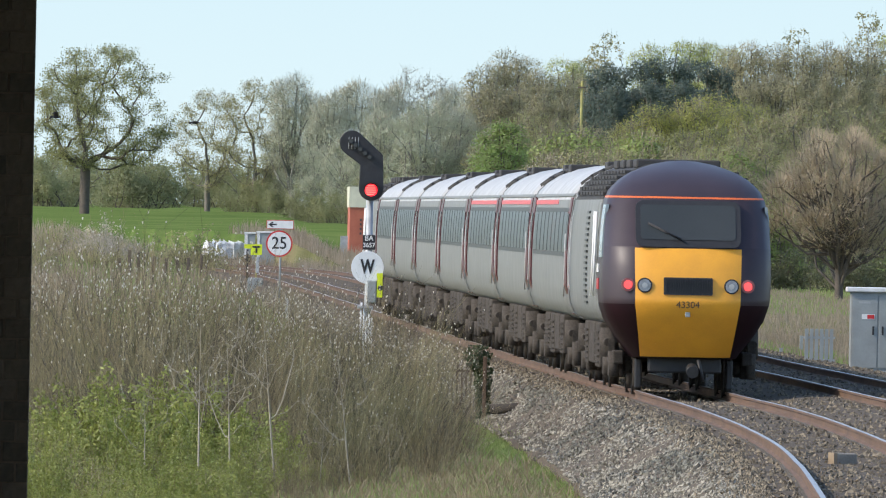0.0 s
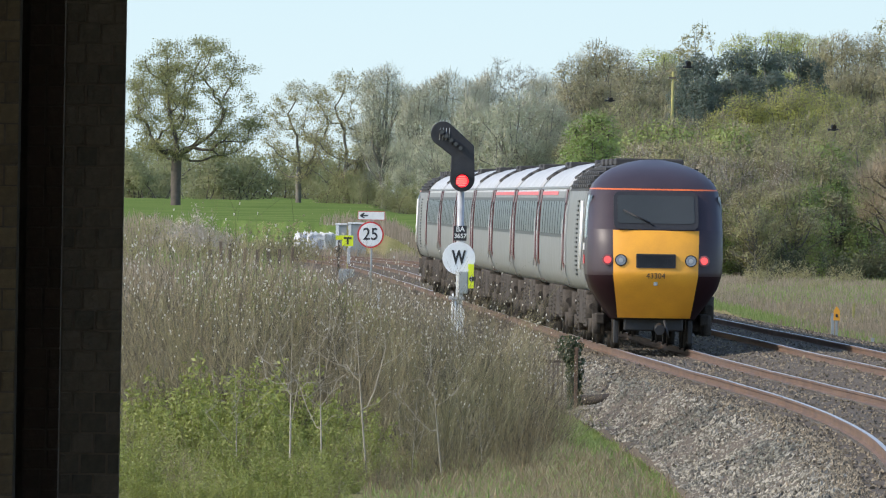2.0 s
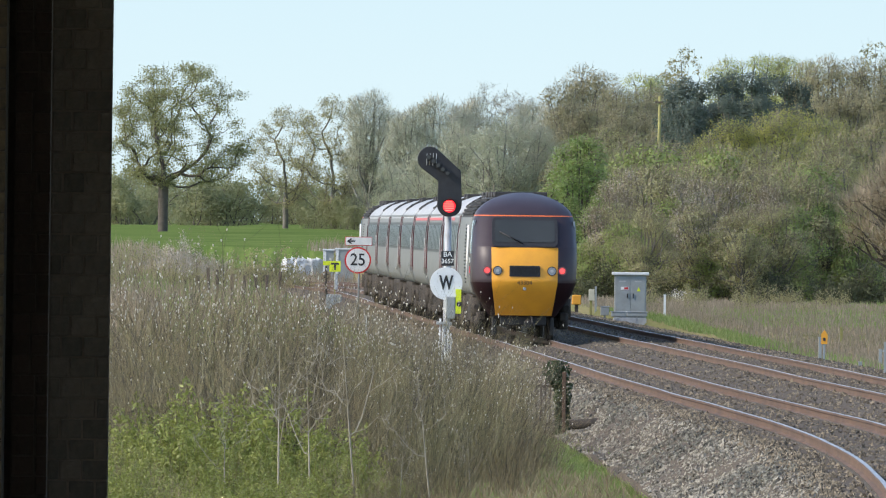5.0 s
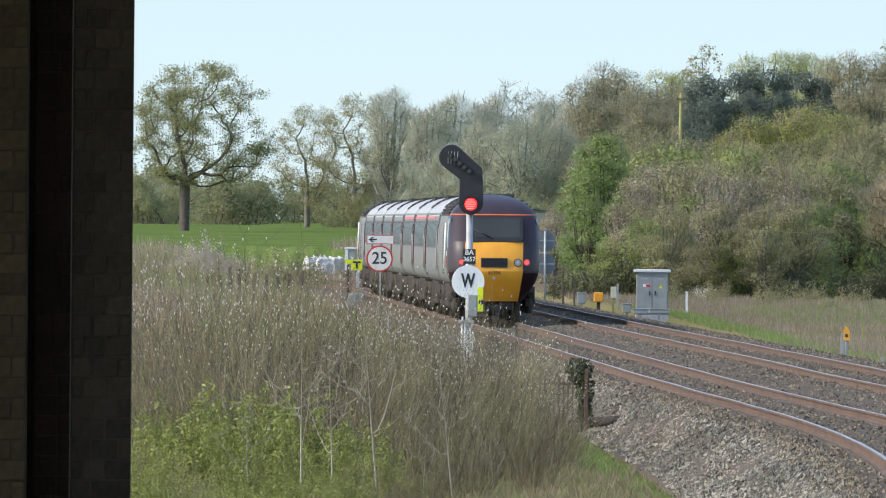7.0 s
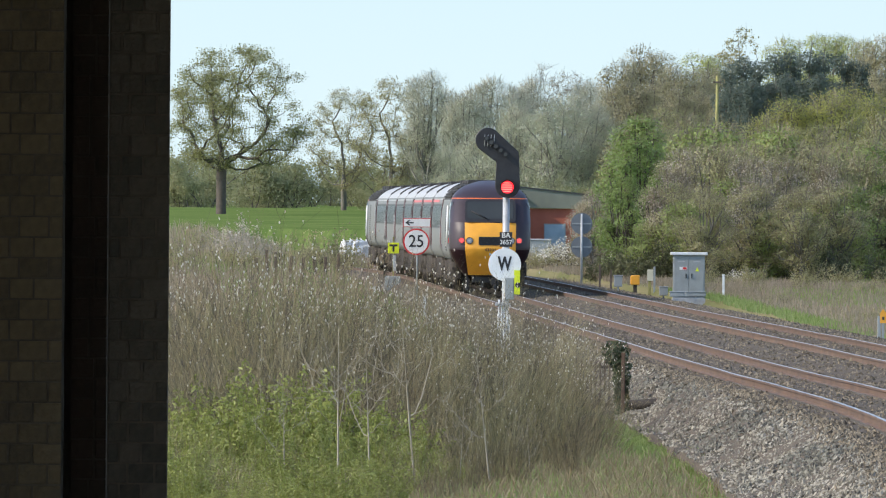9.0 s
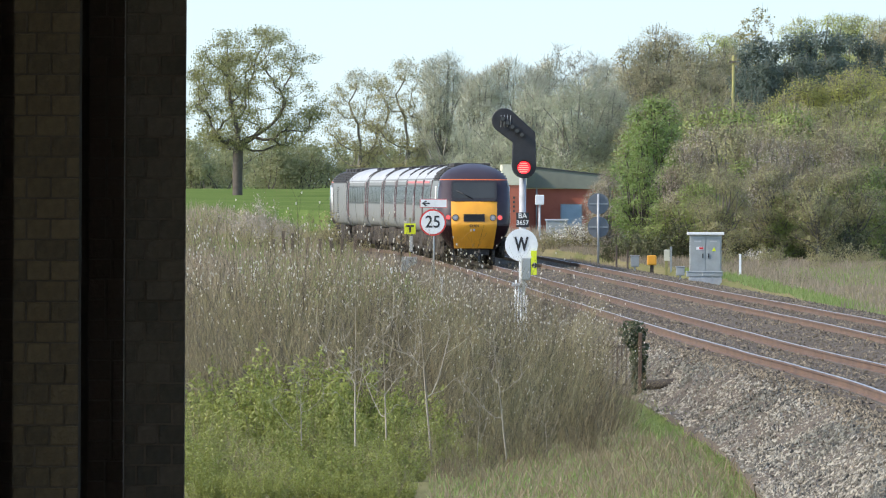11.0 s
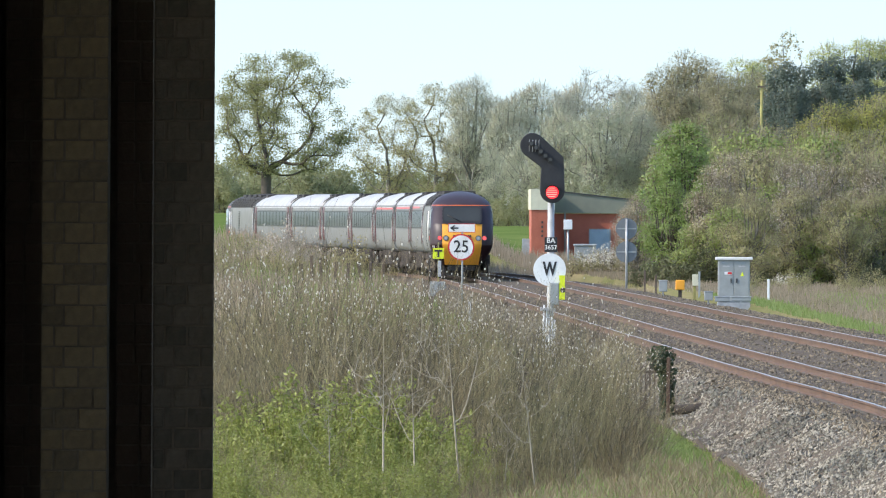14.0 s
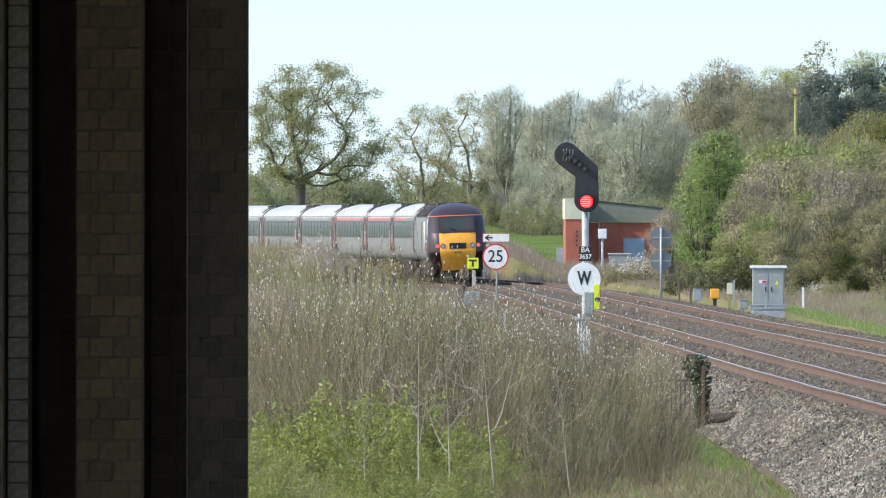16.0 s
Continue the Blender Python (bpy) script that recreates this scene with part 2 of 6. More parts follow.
def rod(bm, p, q, r0, r1=None, sides=10, mi=0):
    p, q = Vector(p), Vector(q)
    d = q - p
    m = Matrix.Translation((p + q) / 2) @ d.to_track_quat("Z", "Y").to_matrix().to_4x4()
    r = bmesh.ops.create_cone(bm, cap_ends=True, segments=sides, radius1=r0, radius2=r0 if r1 is None else r1, depth=d.length, matrix=m)
    for f in {f for v in r["verts"] for f in v.link_faces}:
        f.material_index = mi
        f.smooth = len(f.verts) == 4
    return bm


def rodded(*a, **k):
    return rod(bmesh.new(), *a, **k)


def plate(outline, y0, y1, bevel=0.0):
    """An upright plate from its outline in x and z."""
    bm = bmesh.new()
    a = [bm.verts.new((x, y0, z)) for x, z in outline]
    f = bm.faces.new(a)
    r = bmesh.ops.extrude_face_region(bm, geom=[f])
    bmesh.ops.translate(bm, verts=[v for v in r["geom"] if isinstance(v, bmesh.types.BMVert)], vec=(0, y1 - y0, 0))
    if bevel:
        bmesh.ops.bevel(bm, geom=list(bm.edges), offset=bevel, segments=1, affect="EDGES")
    bmesh.ops.recalc_face_normals(bm, faces=list(bm.faces))
    return bm


def circle(r, n=32, cx=0, cz=0, a0=0, a1=360):
    return [(cx + r * math.cos(radians(a0 + (a1 - a0) * i / n)), cz + r * math.sin(radians(a0 + (a1 - a0) * i / n))) for i in range(n)]


def lettering(body, size, material, parent, m, name="lettering", bold=0.0, wide=1.0):
    cu = bpy.data.curves.new(name, "FONT")
    cu.body, cu.size, cu.align_x, cu.align_y, cu.extrude, cu.offset = body, size, "CENTER", "CENTER", 0.002, bold
    tmp = bpy.data.objects.new("tmp", cu)
    me = bpy.data.meshes.new_from_object(tmp)
    bpy.data.objects.remove(tmp)
    me.materials.clear()
    me.materials.append(material)
    ob = new(name, me)
    ob.parent, ob.matrix_basis = parent, m @ Matrix.Diagonal((wide, 1, 1, 1))
    return ob


def solid(name, verts, faces, mats, index=None, smooth=False):
    me = bpy.data.meshes.new(name)
    verts, faces = np.asarray(verts, float), np.asarray(faces, int)
    k = faces.shape[1]
    me.vertices.add(len(verts))
    me.vertices.foreach_set("co", verts.ravel())
    me.loops.add(faces.size)
    me.loops.foreach_set("vertex_index", faces.ravel())
    me.polygons.add(len(faces))
    me.polygons.foreach_set("loop_start", np.arange(0, faces.size, k))
    if index is not None:
        me.polygons.foreach_set("material_index", np.asarray(index, int))
    me.polygons.foreach_set("use_smooth", np.full(len(faces), smooth))
    for m in mats:
        me.materials.append(m)
    me.update(calc_edges=True)
    me.validate()
    return me


def tubes(segs, sides=4):
    """Tapered tubes from rows of start, end and two radii."""
    s = np.asarray(segs, float)
    p, q = s[:, :3], s[:, 3:6]
    d = q - p
    d /= np.linalg.norm(d, axis=1)[:, None] + 1e-9
    ref = np.where(np.abs(d[:, 2:3]) > 0.9, np.array([[1.0, 0, 0]]), np.array([[0, 0, 1.0]]))
    u = np.cross(d, ref)
    u /= np.linalg.norm(u, axis=1)[:, None] + 1e-9
    w = np.cross(d, u)
    a = np.arange(sides) * 2 * np.pi / sides
    ring = u[:, None] * np.cos(a)[None, :, None] + w[:, None] * np.sin(a)[None, :, None]
    v = np.concatenate([p[:, None] + ring * s[:, 6][:, None, None], q[:, None] + ring * s[:, 7][:, None, None]], 1).reshape(-1, 3)
    i = np.arange(sides)
    f = np.stack([i, (i + 1) % sides, (i + 1) % sides + sides, i + sides], 1)
    f = (f[None] + (np.arange(len(s)) * 2 * sides)[:, None, None]).reshape(-1, 4)
    return v, f


def ribbons(p, q, r0, r1):
    """Thin tapered twigs as narrow blades turned at random about their length."""
    d = q - p
    u = np.cross(d, np.cross(d, np.roll(d, 1, 1) + 0.31)) + np.cross(d, [[0.3, 0.2, 1.0]])
    u /= np.linalg.norm(u, axis=1)[:, None] + 1e-9
    a, b = u * np.reshape(r0, (-1, 1)), u * np.reshape(r1, (-1, 1))
    v = np.stack([p - a, p + a, q + b, q - b], 1).reshape(-1, 3)
    return v, np.arange(len(v)).reshape(-1, 4)


def leaves(pts, size, rng, lift=0.3):
    """Small folded leaf clumps of four corners each, turned at random."""
    pts = np.asarray(pts, float)
    n = len(pts)
    a = rng.normal(size=(n, 3))
    a /= np.linalg.norm(a, axis=1)[:, None]
    b = np.cross(a, rng.normal(size=(n, 3)))
    b /= np.linalg.norm(b, axis=1)[:, None]
    c = np.cross(a, b)
    k = size * rng.uniform(0.5, 1.2, (n, 1))
    v = np.stack([pts - a * k, pts + b * k * 0.6 + c * k * lift, pts + a * k, pts - b * k * 0.6 + c * k * lift], 1).reshape(-1, 3)
    return v, np.arange(4 * n).reshape(n, 4)


def facing(pts, nrm, size, rng, wild=0.6, slim=0.7):
    """Four-cornered leaves that mostly face the way of nrm."""
    n = len(pts)
    w = nrm / (np.linalg.norm(nrm, axis=1)[:, None] + 1e-6) + rng.normal(0, wild, (n, 3))
    w /= np.linalg.norm(w, axis=1)[:, None] + 1e-6
    a = np.cross(w, rng.normal(size=(n, 3)))
    a /= np.linalg.norm(a, axis=1)[:, None] + 1e-6
    b = np.cross(w, a)
    k = size * rng.uniform(0.5, 1.25, (n, 1))
    v = np.stack([pts - a * k, pts + b * k * slim, pts + a * k, pts - b * k * slim], 1).reshape(-1, 3)
    return v, np.arange(4 * n).reshape(n, 4)


def spread(track_xy, x):
    xs, ys = zip(*track_xy)
    return np.interp(x, xs, ys)


def smooth(a, b, x):
    t = min(1.0, max(0.0, (x - a) / (b - a)))  # a may lie above b
    return t * t * (3 - 2 * t)


# ---- the line of the near track ----
KNOTS = [(-60, 1.6), (0, 3.0), (60, 4.35), (110, 5.4), (150, 6.25), (175, 6.85), (200, 7.3), (225, 7.35), (250, 7.1), (285, 6.63), (320, 6.168), (400, 5.041),
         (480, 3.943), (560, 2.838), (640, 1.687), (720, 0.263), (800, -3.013), (880, -9.696), (960, -19.5), (1040, -32.5), (1200, -68.0)]


def second(kn):
    k = np.array(kn, float)
    h, n = np.diff(k[:, 0]), len(k)
    a, b = np.eye(n), np.zeros(n)
    for i in range(1, n - 1):
        a[i, i - 1:i + 2] = h[i - 1], 2 * (h[i - 1] + h[i]), h[i]
        b[i] = 6 * ((k[i + 1, 1] - k[i, 1]) / h[i] - (k[i, 1] - k[i - 1, 1]) / h[i - 1])
    return k, np.linalg.solve(a, b)


KN, KM = second(KNOTS)


def line(y):
    i = int(min(max(np.searchsorted(KN[:, 0], y) - 1, 0), len(KN) - 2))
    h = KN[i + 1, 0] - KN[i, 0]
    a, b = (KN[i + 1, 0] - y) / h, (y - KN[i, 0]) / h
    return float(a * KN[i, 1] + b * KN[i + 1, 1] + ((a ** 3 - a) * KM[i] + (b ** 3 - b) * KM[i + 1]) * h * h / 6)


FAR = 3.3
FAR_Z = 0.02
RAIL_Z = 0.1
# cross-section of the ballast: offset from the near track's middle, height
BED = [(-2.9, -1.05), (-2.5, -0.92), (-2.1, -0.66), (-1.75, -0.33), (-1.5, -0.18), (-1.3, -0.15), (-0.95, -0.155), (0.95, -0.155), (1.4, -0.16),
       (FAR - 1.4, -0.1), (FAR - 0.9, -0.115), (FAR + 0.9, -0.115), (FAR + 1.3, -0.1), (FAR + 2.0, -0.24), (FAR + 3.4, -0.3), (FAR + 4.4, -0.55)]


def bed_out(o, y):
    """The shoulder of the ballast runs out wider towards the bridge."""
    return o - 0.35 * smooth(275, 200, y) * max(0.0, -1.5 - o) / 1.0 if o < -1.5 else o



def cant(y):
    return -3.0 * smooth(700, 800, y)


NEAR_LIFT = [(200, 0.1), (240, 0.1), (260, 0.07), (300, 0.02), (330, 0.005), (400, 0.0)]
FAR_LIFT = [(200, 0.165), (260, 0.15), (300, 0.13), (350, 0.12), (390, 0.1), (430, 0.08), (600, 0.05), (900, 0.0)]


def lift(o, y):
    """Both tracks rise a little towards the bridge, the second one more."""
    a, b = float(spread(NEAR_LIFT, y)), float(spread(FAR_LIFT, y))
    return a + (b - a) * min(1.0, max(0.0, (o - 0.9) / (FAR - 1.8)))


def bed_z(o, y):
    """Height of the ballast, heaped unevenly on its outer shoulder."""
    z = float(spread(BED, o)) + lift(o, y)
    if o < -1.45:
        k = min(1.0, (-1.45 - o) / 0.6)
        z += k * (0.16 * noise.noise((o * 1.1, y * 0.085, 3)) + 0.07 * noise.noise((o * 2.3, y * 0.25, 7)))
    return z + 0.02 * noise.noise((o * 3, y * 0.4, 7)) - (0.45 if o < -2.62 else 0.0)


def on_track(y, o=0.0, z=0.0):
    d = (line(y + 1) - line(y - 1)) / 2
    n = math.hypot(1, d)
    return Vector((line(y) + o / n, y - o * d / n, z + RAIL_Z))


def ground_z(x, y):
    o = x - line(min(max(y, -60), 1200))
    left = -0.8 + 0.5 * smooth(330, 620, y) + 2.0 * smooth(700, 900, y) + 1.1 * smooth(1000, 1650, y) + 0.6 * smooth(1650, 1900, y)
    right = -0.35 + 0.3 * smooth(400, 600, y) + 0.3 * smooth(650, 900, y) + 1.6 * smooth(880, 1000, y)
    right += 6.0 * smooth(1050, 1600, y) * smooth(8, 45, x)
    z = left + (right - left) * smooth(2, 6, o if y < 800 else x + 1)
    if y < 1000:
        k = 1 + 0.35 * smooth(275, 200, y)
        q = o if o > -1.5 else -1.5 + (o + 1.5) / k
        if -2.95 < q < FAR + 4.4:
            z = min(z, float(spread(BED, q)) + RAIL_Z - 0.1)
    return z + 0.06 * noise.noise((x * 0.4, y * 0.05, 0))
# ---- ground ----
def build_ground():
    xs = sorted(set([-900, -500, -250, -120, -80] + [round(-60 + i * 1.5, 2) for i in range(27)] + [round(-20 + 0.4 * i, 2) for i in range(126)] + [31 + i * 2 for i in range(35)] + [120, 250, 500, 900]))
    ys = [-60, -20] + list(range(0, 140, 10)) + list(range(140, 340, 4)) + list(range(340, 1040, 10)) + list(range(1040, 2000, 40)) + [2200, 2600, 3200, 4200]
    v = [(x, y, ground_z(x, y)) for y in ys for x in xs]
    n = len(xs)
    f = [(j * n + i, j * n + i + 1, (j + 1) * n + i + 1, (j + 1) * n + i) for j in range(len(ys) - 1) for i in range(n - 1)]
    idx = [1 if ys[j] > 860 else 0 for j in range(len(ys) - 1) for i in range(n - 1)]
    tagged(new("ground", solid("ground", v, f, [M["grass"], M["field"]], idx, True)), "rough grass bank that rises to green crop fields", "ground", kind="structure")


def build_bed():
    cross = [-2.63] + [-2.58 + 0.14 * i for i in range(10)] + [-1.2, -0.95, 0.0, 0.95, 1.4, FAR - 1.4, FAR - 0.9, FAR, FAR + 0.9, FAR + 1.3, FAR + 2.0, FAR + 2.7, FAR + 3.4, FAR + 4.4]
    ys = list(range(-56, 172, 4)) + [172 + 1.2 * i for i in range(130)] + list(range(328, 1160, 4))
    v = [tuple(on_track(y, bed_out(o, y) + 0.06 * noise.noise((o * 2, y * 0.13, 3)), bed_z(o, y))) for y in ys for o in cross]
    n = len(cross)
    f = [(j * n + i, j * n + i + 1, (j + 1) * n + i + 1, (j + 1) * n + i) for j in range(len(ys) - 1) for i in range(n - 1)]
    bed = tagged(new("ballast_bed", solid("ballast_bed", v, f, [M["ballast"]], None, True)), "grey-brown stone ballast bed under two railway tracks", "ballast", kind="structure")
    # loose stones that stand proud of the bed
    rng = np.random.default_rng(5)
    base = np.array([(1, 0, 0), (-1, 0, 0), (0, 1, 0), (0, -1, 0), (0, 0, 1), (0, 0, -1)], float)
    tri = np.array([(0, 2, 4), (2, 1, 4), (1, 3, 4), (3, 0, 4), (2, 0, 5), (1, 2, 5), (3, 1, 5), (0, 3, 5)])
    n = 105000
    y = 150 + 480 * rng.random(n) ** 2.0
    o = np.where(rng.random(n) < 0.5, rng.uniform(-2.58, -1.2, n), rng.uniform(-1.2, FAR + 4.1, n))
    z = np.array([bed_z(a, b) for a, b in zip(o, y)])
    keep = np.ones(n, bool)
    for r in (-0.75, 0.75, FAR - 0.75, FAR + 0.75):
        keep &= np.abs(o - r) > 0.09
    y, o, z = y[keep], o[keep], z[keep]
    pos = np.array([on_track(a, bed_out(b, a), c) for a, b, c in zip(y, o, z)])
    n = len(pos)
    k = rng.uniform(0.016, 0.036, (n, 1, 3)) * rng.uniform(0.7, 1.3, (n, 1, 1))
    jit = base[None] + rng.normal(0, 0.28, (n, 6, 3))
    a = rng.uniform(0, 6.28, n)
    ca, sa = np.cos(a)[:, None], np.sin(a)[:, None]
    w = jit * k
    w = np.stack([w[..., 0] * ca - w[..., 1] * sa, w[..., 0] * sa + w[..., 1] * ca, w[..., 2]], -1)
    v = (pos[:, None] + w).reshape(-1, 3)
    f = (tri[None] + (np.arange(n) * 6)[:, None, None]).reshape(-1, 3)
    brown = np.repeat((np.interp(o + rng.normal(0, 0.12, n), [-1.7, -1.4], [0, 1]) > 0.5).astype(int), 8)
    # noise patches of darkened stones paint shade onto the outer shoulder
    dark = np.repeat([noise.noise((b * 0.9, a * 0.055, 31)) + 0.35 * noise.noise((b * 2.5, a * 0.2, 5)) > 0.24 for a, b in zip(y, o)], 8)
    st = new("ballast_stones", solid("ballast_stones", v, f, [M["stone"], M["stonebrown"], M["stonedark"]], np.where((brown == 0) & dark, 2, brown)))
    st.parent = bed
    tagged(st, "loose angular ballast stones", kind="stuff")


RAIL = [(-0.07, -0.16), (-0.07, -0.145), (-0.012, -0.12), (-0.012, -0.045), (-0.036, -0.035), (-0.036, -0.006), (-0.028, 0.0), (0.028, 0.0), (0.036, -0.006), (0.036, -0.035), (0.012, -0.045), (0.012, -0.12), (0.07, -0.145), (0.07, -0.16)]


def build_track(name, off, dz, label):
    tr = thing(name, label, "railway track")
    tr["kind"] = "structure"
    ys = list(range(-55, 420, 3)) + list(range(420, 1150, 8))
    for side in (-0.753, 0.753):
        v, f, idx = [], [], []
        n = len(RAIL)
        for y in ys:
            wob = 0.012 * noise.noise((y * 0.09, side, off)) + 0.006 * noise.noise((y * 0.3, side * 3, off))
            hop = 0.012 * noise.noise((y * 0.05, side * 2, off + 9))
            v += [tuple(on_track(y, off + side + px + wob, dz + pz + hop + lift(off, y))) for px, pz in RAIL]
        for j in range(len(ys) - 1):
            for i in range(n - 1):
                f.append((j * n + i, j * n + i + 1, (j + 1) * n + i + 1, (j + 1) * n + i))
                idx.append(1 if i == 6 else 0)
        r = new("rail", solid("rail", v, f, [M["rust"], M["railtop"]], idx))
        r.parent = tr
    sl = boxed(-1.25, 1.25, -0.13, 0.13, -0.2, 0.0, 0.02)
    for s in (-0.75, 0.75):
        for k in (-0.1, 0.1):
            box(sl, s + k - 0.03, s + k + 0.03, -0.05, 0.05, 0.0, 0.03)
    first = None
    y = 150.0
    for i in range(290):
        p = on_track(y, off, dz - 0.165 + lift(off, y))
        m = Matrix.Translation(p) @ pose(0, 0, 0, 0, 0, -math.degrees(math.atan((line(y + 1) - line(y - 1)) / 2)))
        if first is None:
            first = part("sleeper", sl, M["sleeper"], tr)
            first.matrix_basis = m
        else:
            again(first, m)
        y += 0.65 if i < 200 else 3.0


# ---- the train ----
PROFILE = [(1.08, 1.12), (1.26, 1.22), (1.34, 1.42), (1.37, 1.7), (1.372, 2.1), (1.36, 2.5), (1.335, 2.9), (1.29, 3.2), (1.22, 3.36), (1.08, 3.52), (0.85, 3.67), (0.55, 3.79), (0.25, 3.85), (0.0, 3.865)]


def hull(length, y0, mats, split=7):
    """A car body of the common cross-section, open below; below the gutter one material, above another."""
    full = PROFILE + [(-x, z) for x, z in PROFILE[-2::-1]]
    ys = [y0 + length * i / 6 for i in range(7)]
    n = len(full)
    v = [(x, y, z) for y in ys for x, z in full]
    f, idx = [], []
    for j in range(6):
        for i in range(n - 1):
            f.append((j * n + i, j * n + i + 1, (j + 1) * n + i + 1, (j + 1) * n + i))
            idx.append(1 if split <= i < n - 1 - split else 0)
    bm = bmesh.new()
    vs = [bm.verts.new(c) for c in v]
    for q, k in zip(f, idx):
        fc = bm.faces.new([vs[a] for a in q])
        fc.material_index, fc.smooth = k, True
    for j in (0, 6):
        bm.faces.new(vs[j * n:(j + 1) * n])
    bm.faces.new([vs[0], vs[6 * n], vs[7 * n - 1], vs[n - 1]])
    bmesh.ops.recalc_face_normals(bm, faces=list(bm.faces))
    return bm


def side_x(z):
    zs, xs = [p[1] for p in PROFILE], [p[0] for p in PROFILE]
    return float(np.interp(z, zs, xs))


def skin(y0, y1, z0, z1, s, out=0.004, thick=0.03, rows=4):
    """A panel that follows the body side s (-1 or 1), a little proud of it."""
    bm = bmesh.new()
    zs = [z0 + (z1 - z0) * i / rows for i in range(rows + 1)]
    a = [[bm.verts.new((s * (side_x(z) + d), y, z)) for y in (y0, y1)] for d in (out, out - thick) for z in zs]
    r = rows + 1
    for i in range(rows):
        bm.faces.new((a[i][0], a[i][1], a[i + 1][1], a[i + 1][0]))
    for k in (0, 1):
        for i in range(rows):
            bm.faces.new((a[i][k], a[i + 1][k], a[r + i + 1][k], a[r + i][k]))
    bm.faces.new((a[0][0], a[0][1], a[r][1], a[r][0]))
    bm.faces.new((a[rows][0], a[rows][1], a[2 * r - 1][1], a[2 * r - 1][0]))
    bmesh.ops.recalc_face_normals(bm, faces=list(bm.faces))
    return bm


def bogie(parent, y):
    fr = bmesh.new()
    for s in (-1, 1):
        box(fr, s * 1.06 - 0.09, s * 1.06 + 0.09, -1.75, 1.75, 0.5, 0.72, 0.03)
        for w in (-1.3, 1.3):
            box(fr, s * 1.08 - 0.12, s * 1.08 + 0.12, w - 0.2, w + 0.2, 0.28, 0.56, 0.03)
            rod(fr, (s * 1.12, w - 0.32, 0.3), (s * 1.12, w - 0.32, 0.7), 0.09)
            rod(fr, (s * 1.12, w + 0.32, 0.3), (s * 1.12, w + 0.32, 0.7), 0.09)
        rod(fr, (s * 1.2, -0.9, 0.85), (s * 1.2, 0.6, 0.85), 0.06)
        rod(fr, (s * 1.12, 0, 0.6), (s * 1.12, 0, 1.08), 0.2)
        box(fr, s * 1.15 - 0.05, s * 1.15 + 0.05, -1.0, -0.8, 0.35, 0.9)
    box(fr, -1.0, 1.0, -0.25, 0.25, 0.45, 0.9, 0.03)
    b = part("bogie", fr, M["under"], parent)
    b.matrix_basis = pose(0, y, 0)
    wb = bmesh.new()
    for s in (-1, 1):
        rod(wb, (s * 0.69, 0, 0), (s * 0.82, 0, 0), 0.455, sides=28)
        rod(wb, (s * 0.665, 0, 0), (s * 0.69, 0, 0), 0.485, sides=28)
        rod(wb, (s * 0.82, 0, 0), (s * 0.98, 0, 0), 0.11, sides=14)
    rod(wb, (-0.7, 0, 0), (0.7, 0, 0), 0.09)
    w = part("wheelset", wb, M["under"], b)
    w.matrix_basis = pose(0, -1.3, 0.455)
    again(w, pose(0, 1.3, 0.455))
    return b


def underboxes(parent, spans):
    for y0, y1, z0, vents in spans:
        for s in (-1, 1):
            bm = boxed(s * 1.2 - 0.25 if s > 0 else -1.2 - 0.05, s * 1.2 + 0.05 if s > 0 else -1.2 + 0.25, y0, y1, z0, 1.15, 0.03)
            ub = part("underframe_box", bm, M["under"], parent)
            if vents:
                for i in range(6):
                    zz = z0 + 0.08 + i * (1.0 - z0) / 6
                    part("slat", boxed(s * 1.262 - 0.012, s * 1.262 + 0.012, y0 + 0.1, y1 - 0.1, zz, zz + 0.022), M["under"], ub)
    part("underframe", boxed(-0.9, 0.9, spans[0][0] - 4, spans[-1][1] + 4, 0.75, 1.12), M["under"], parent)


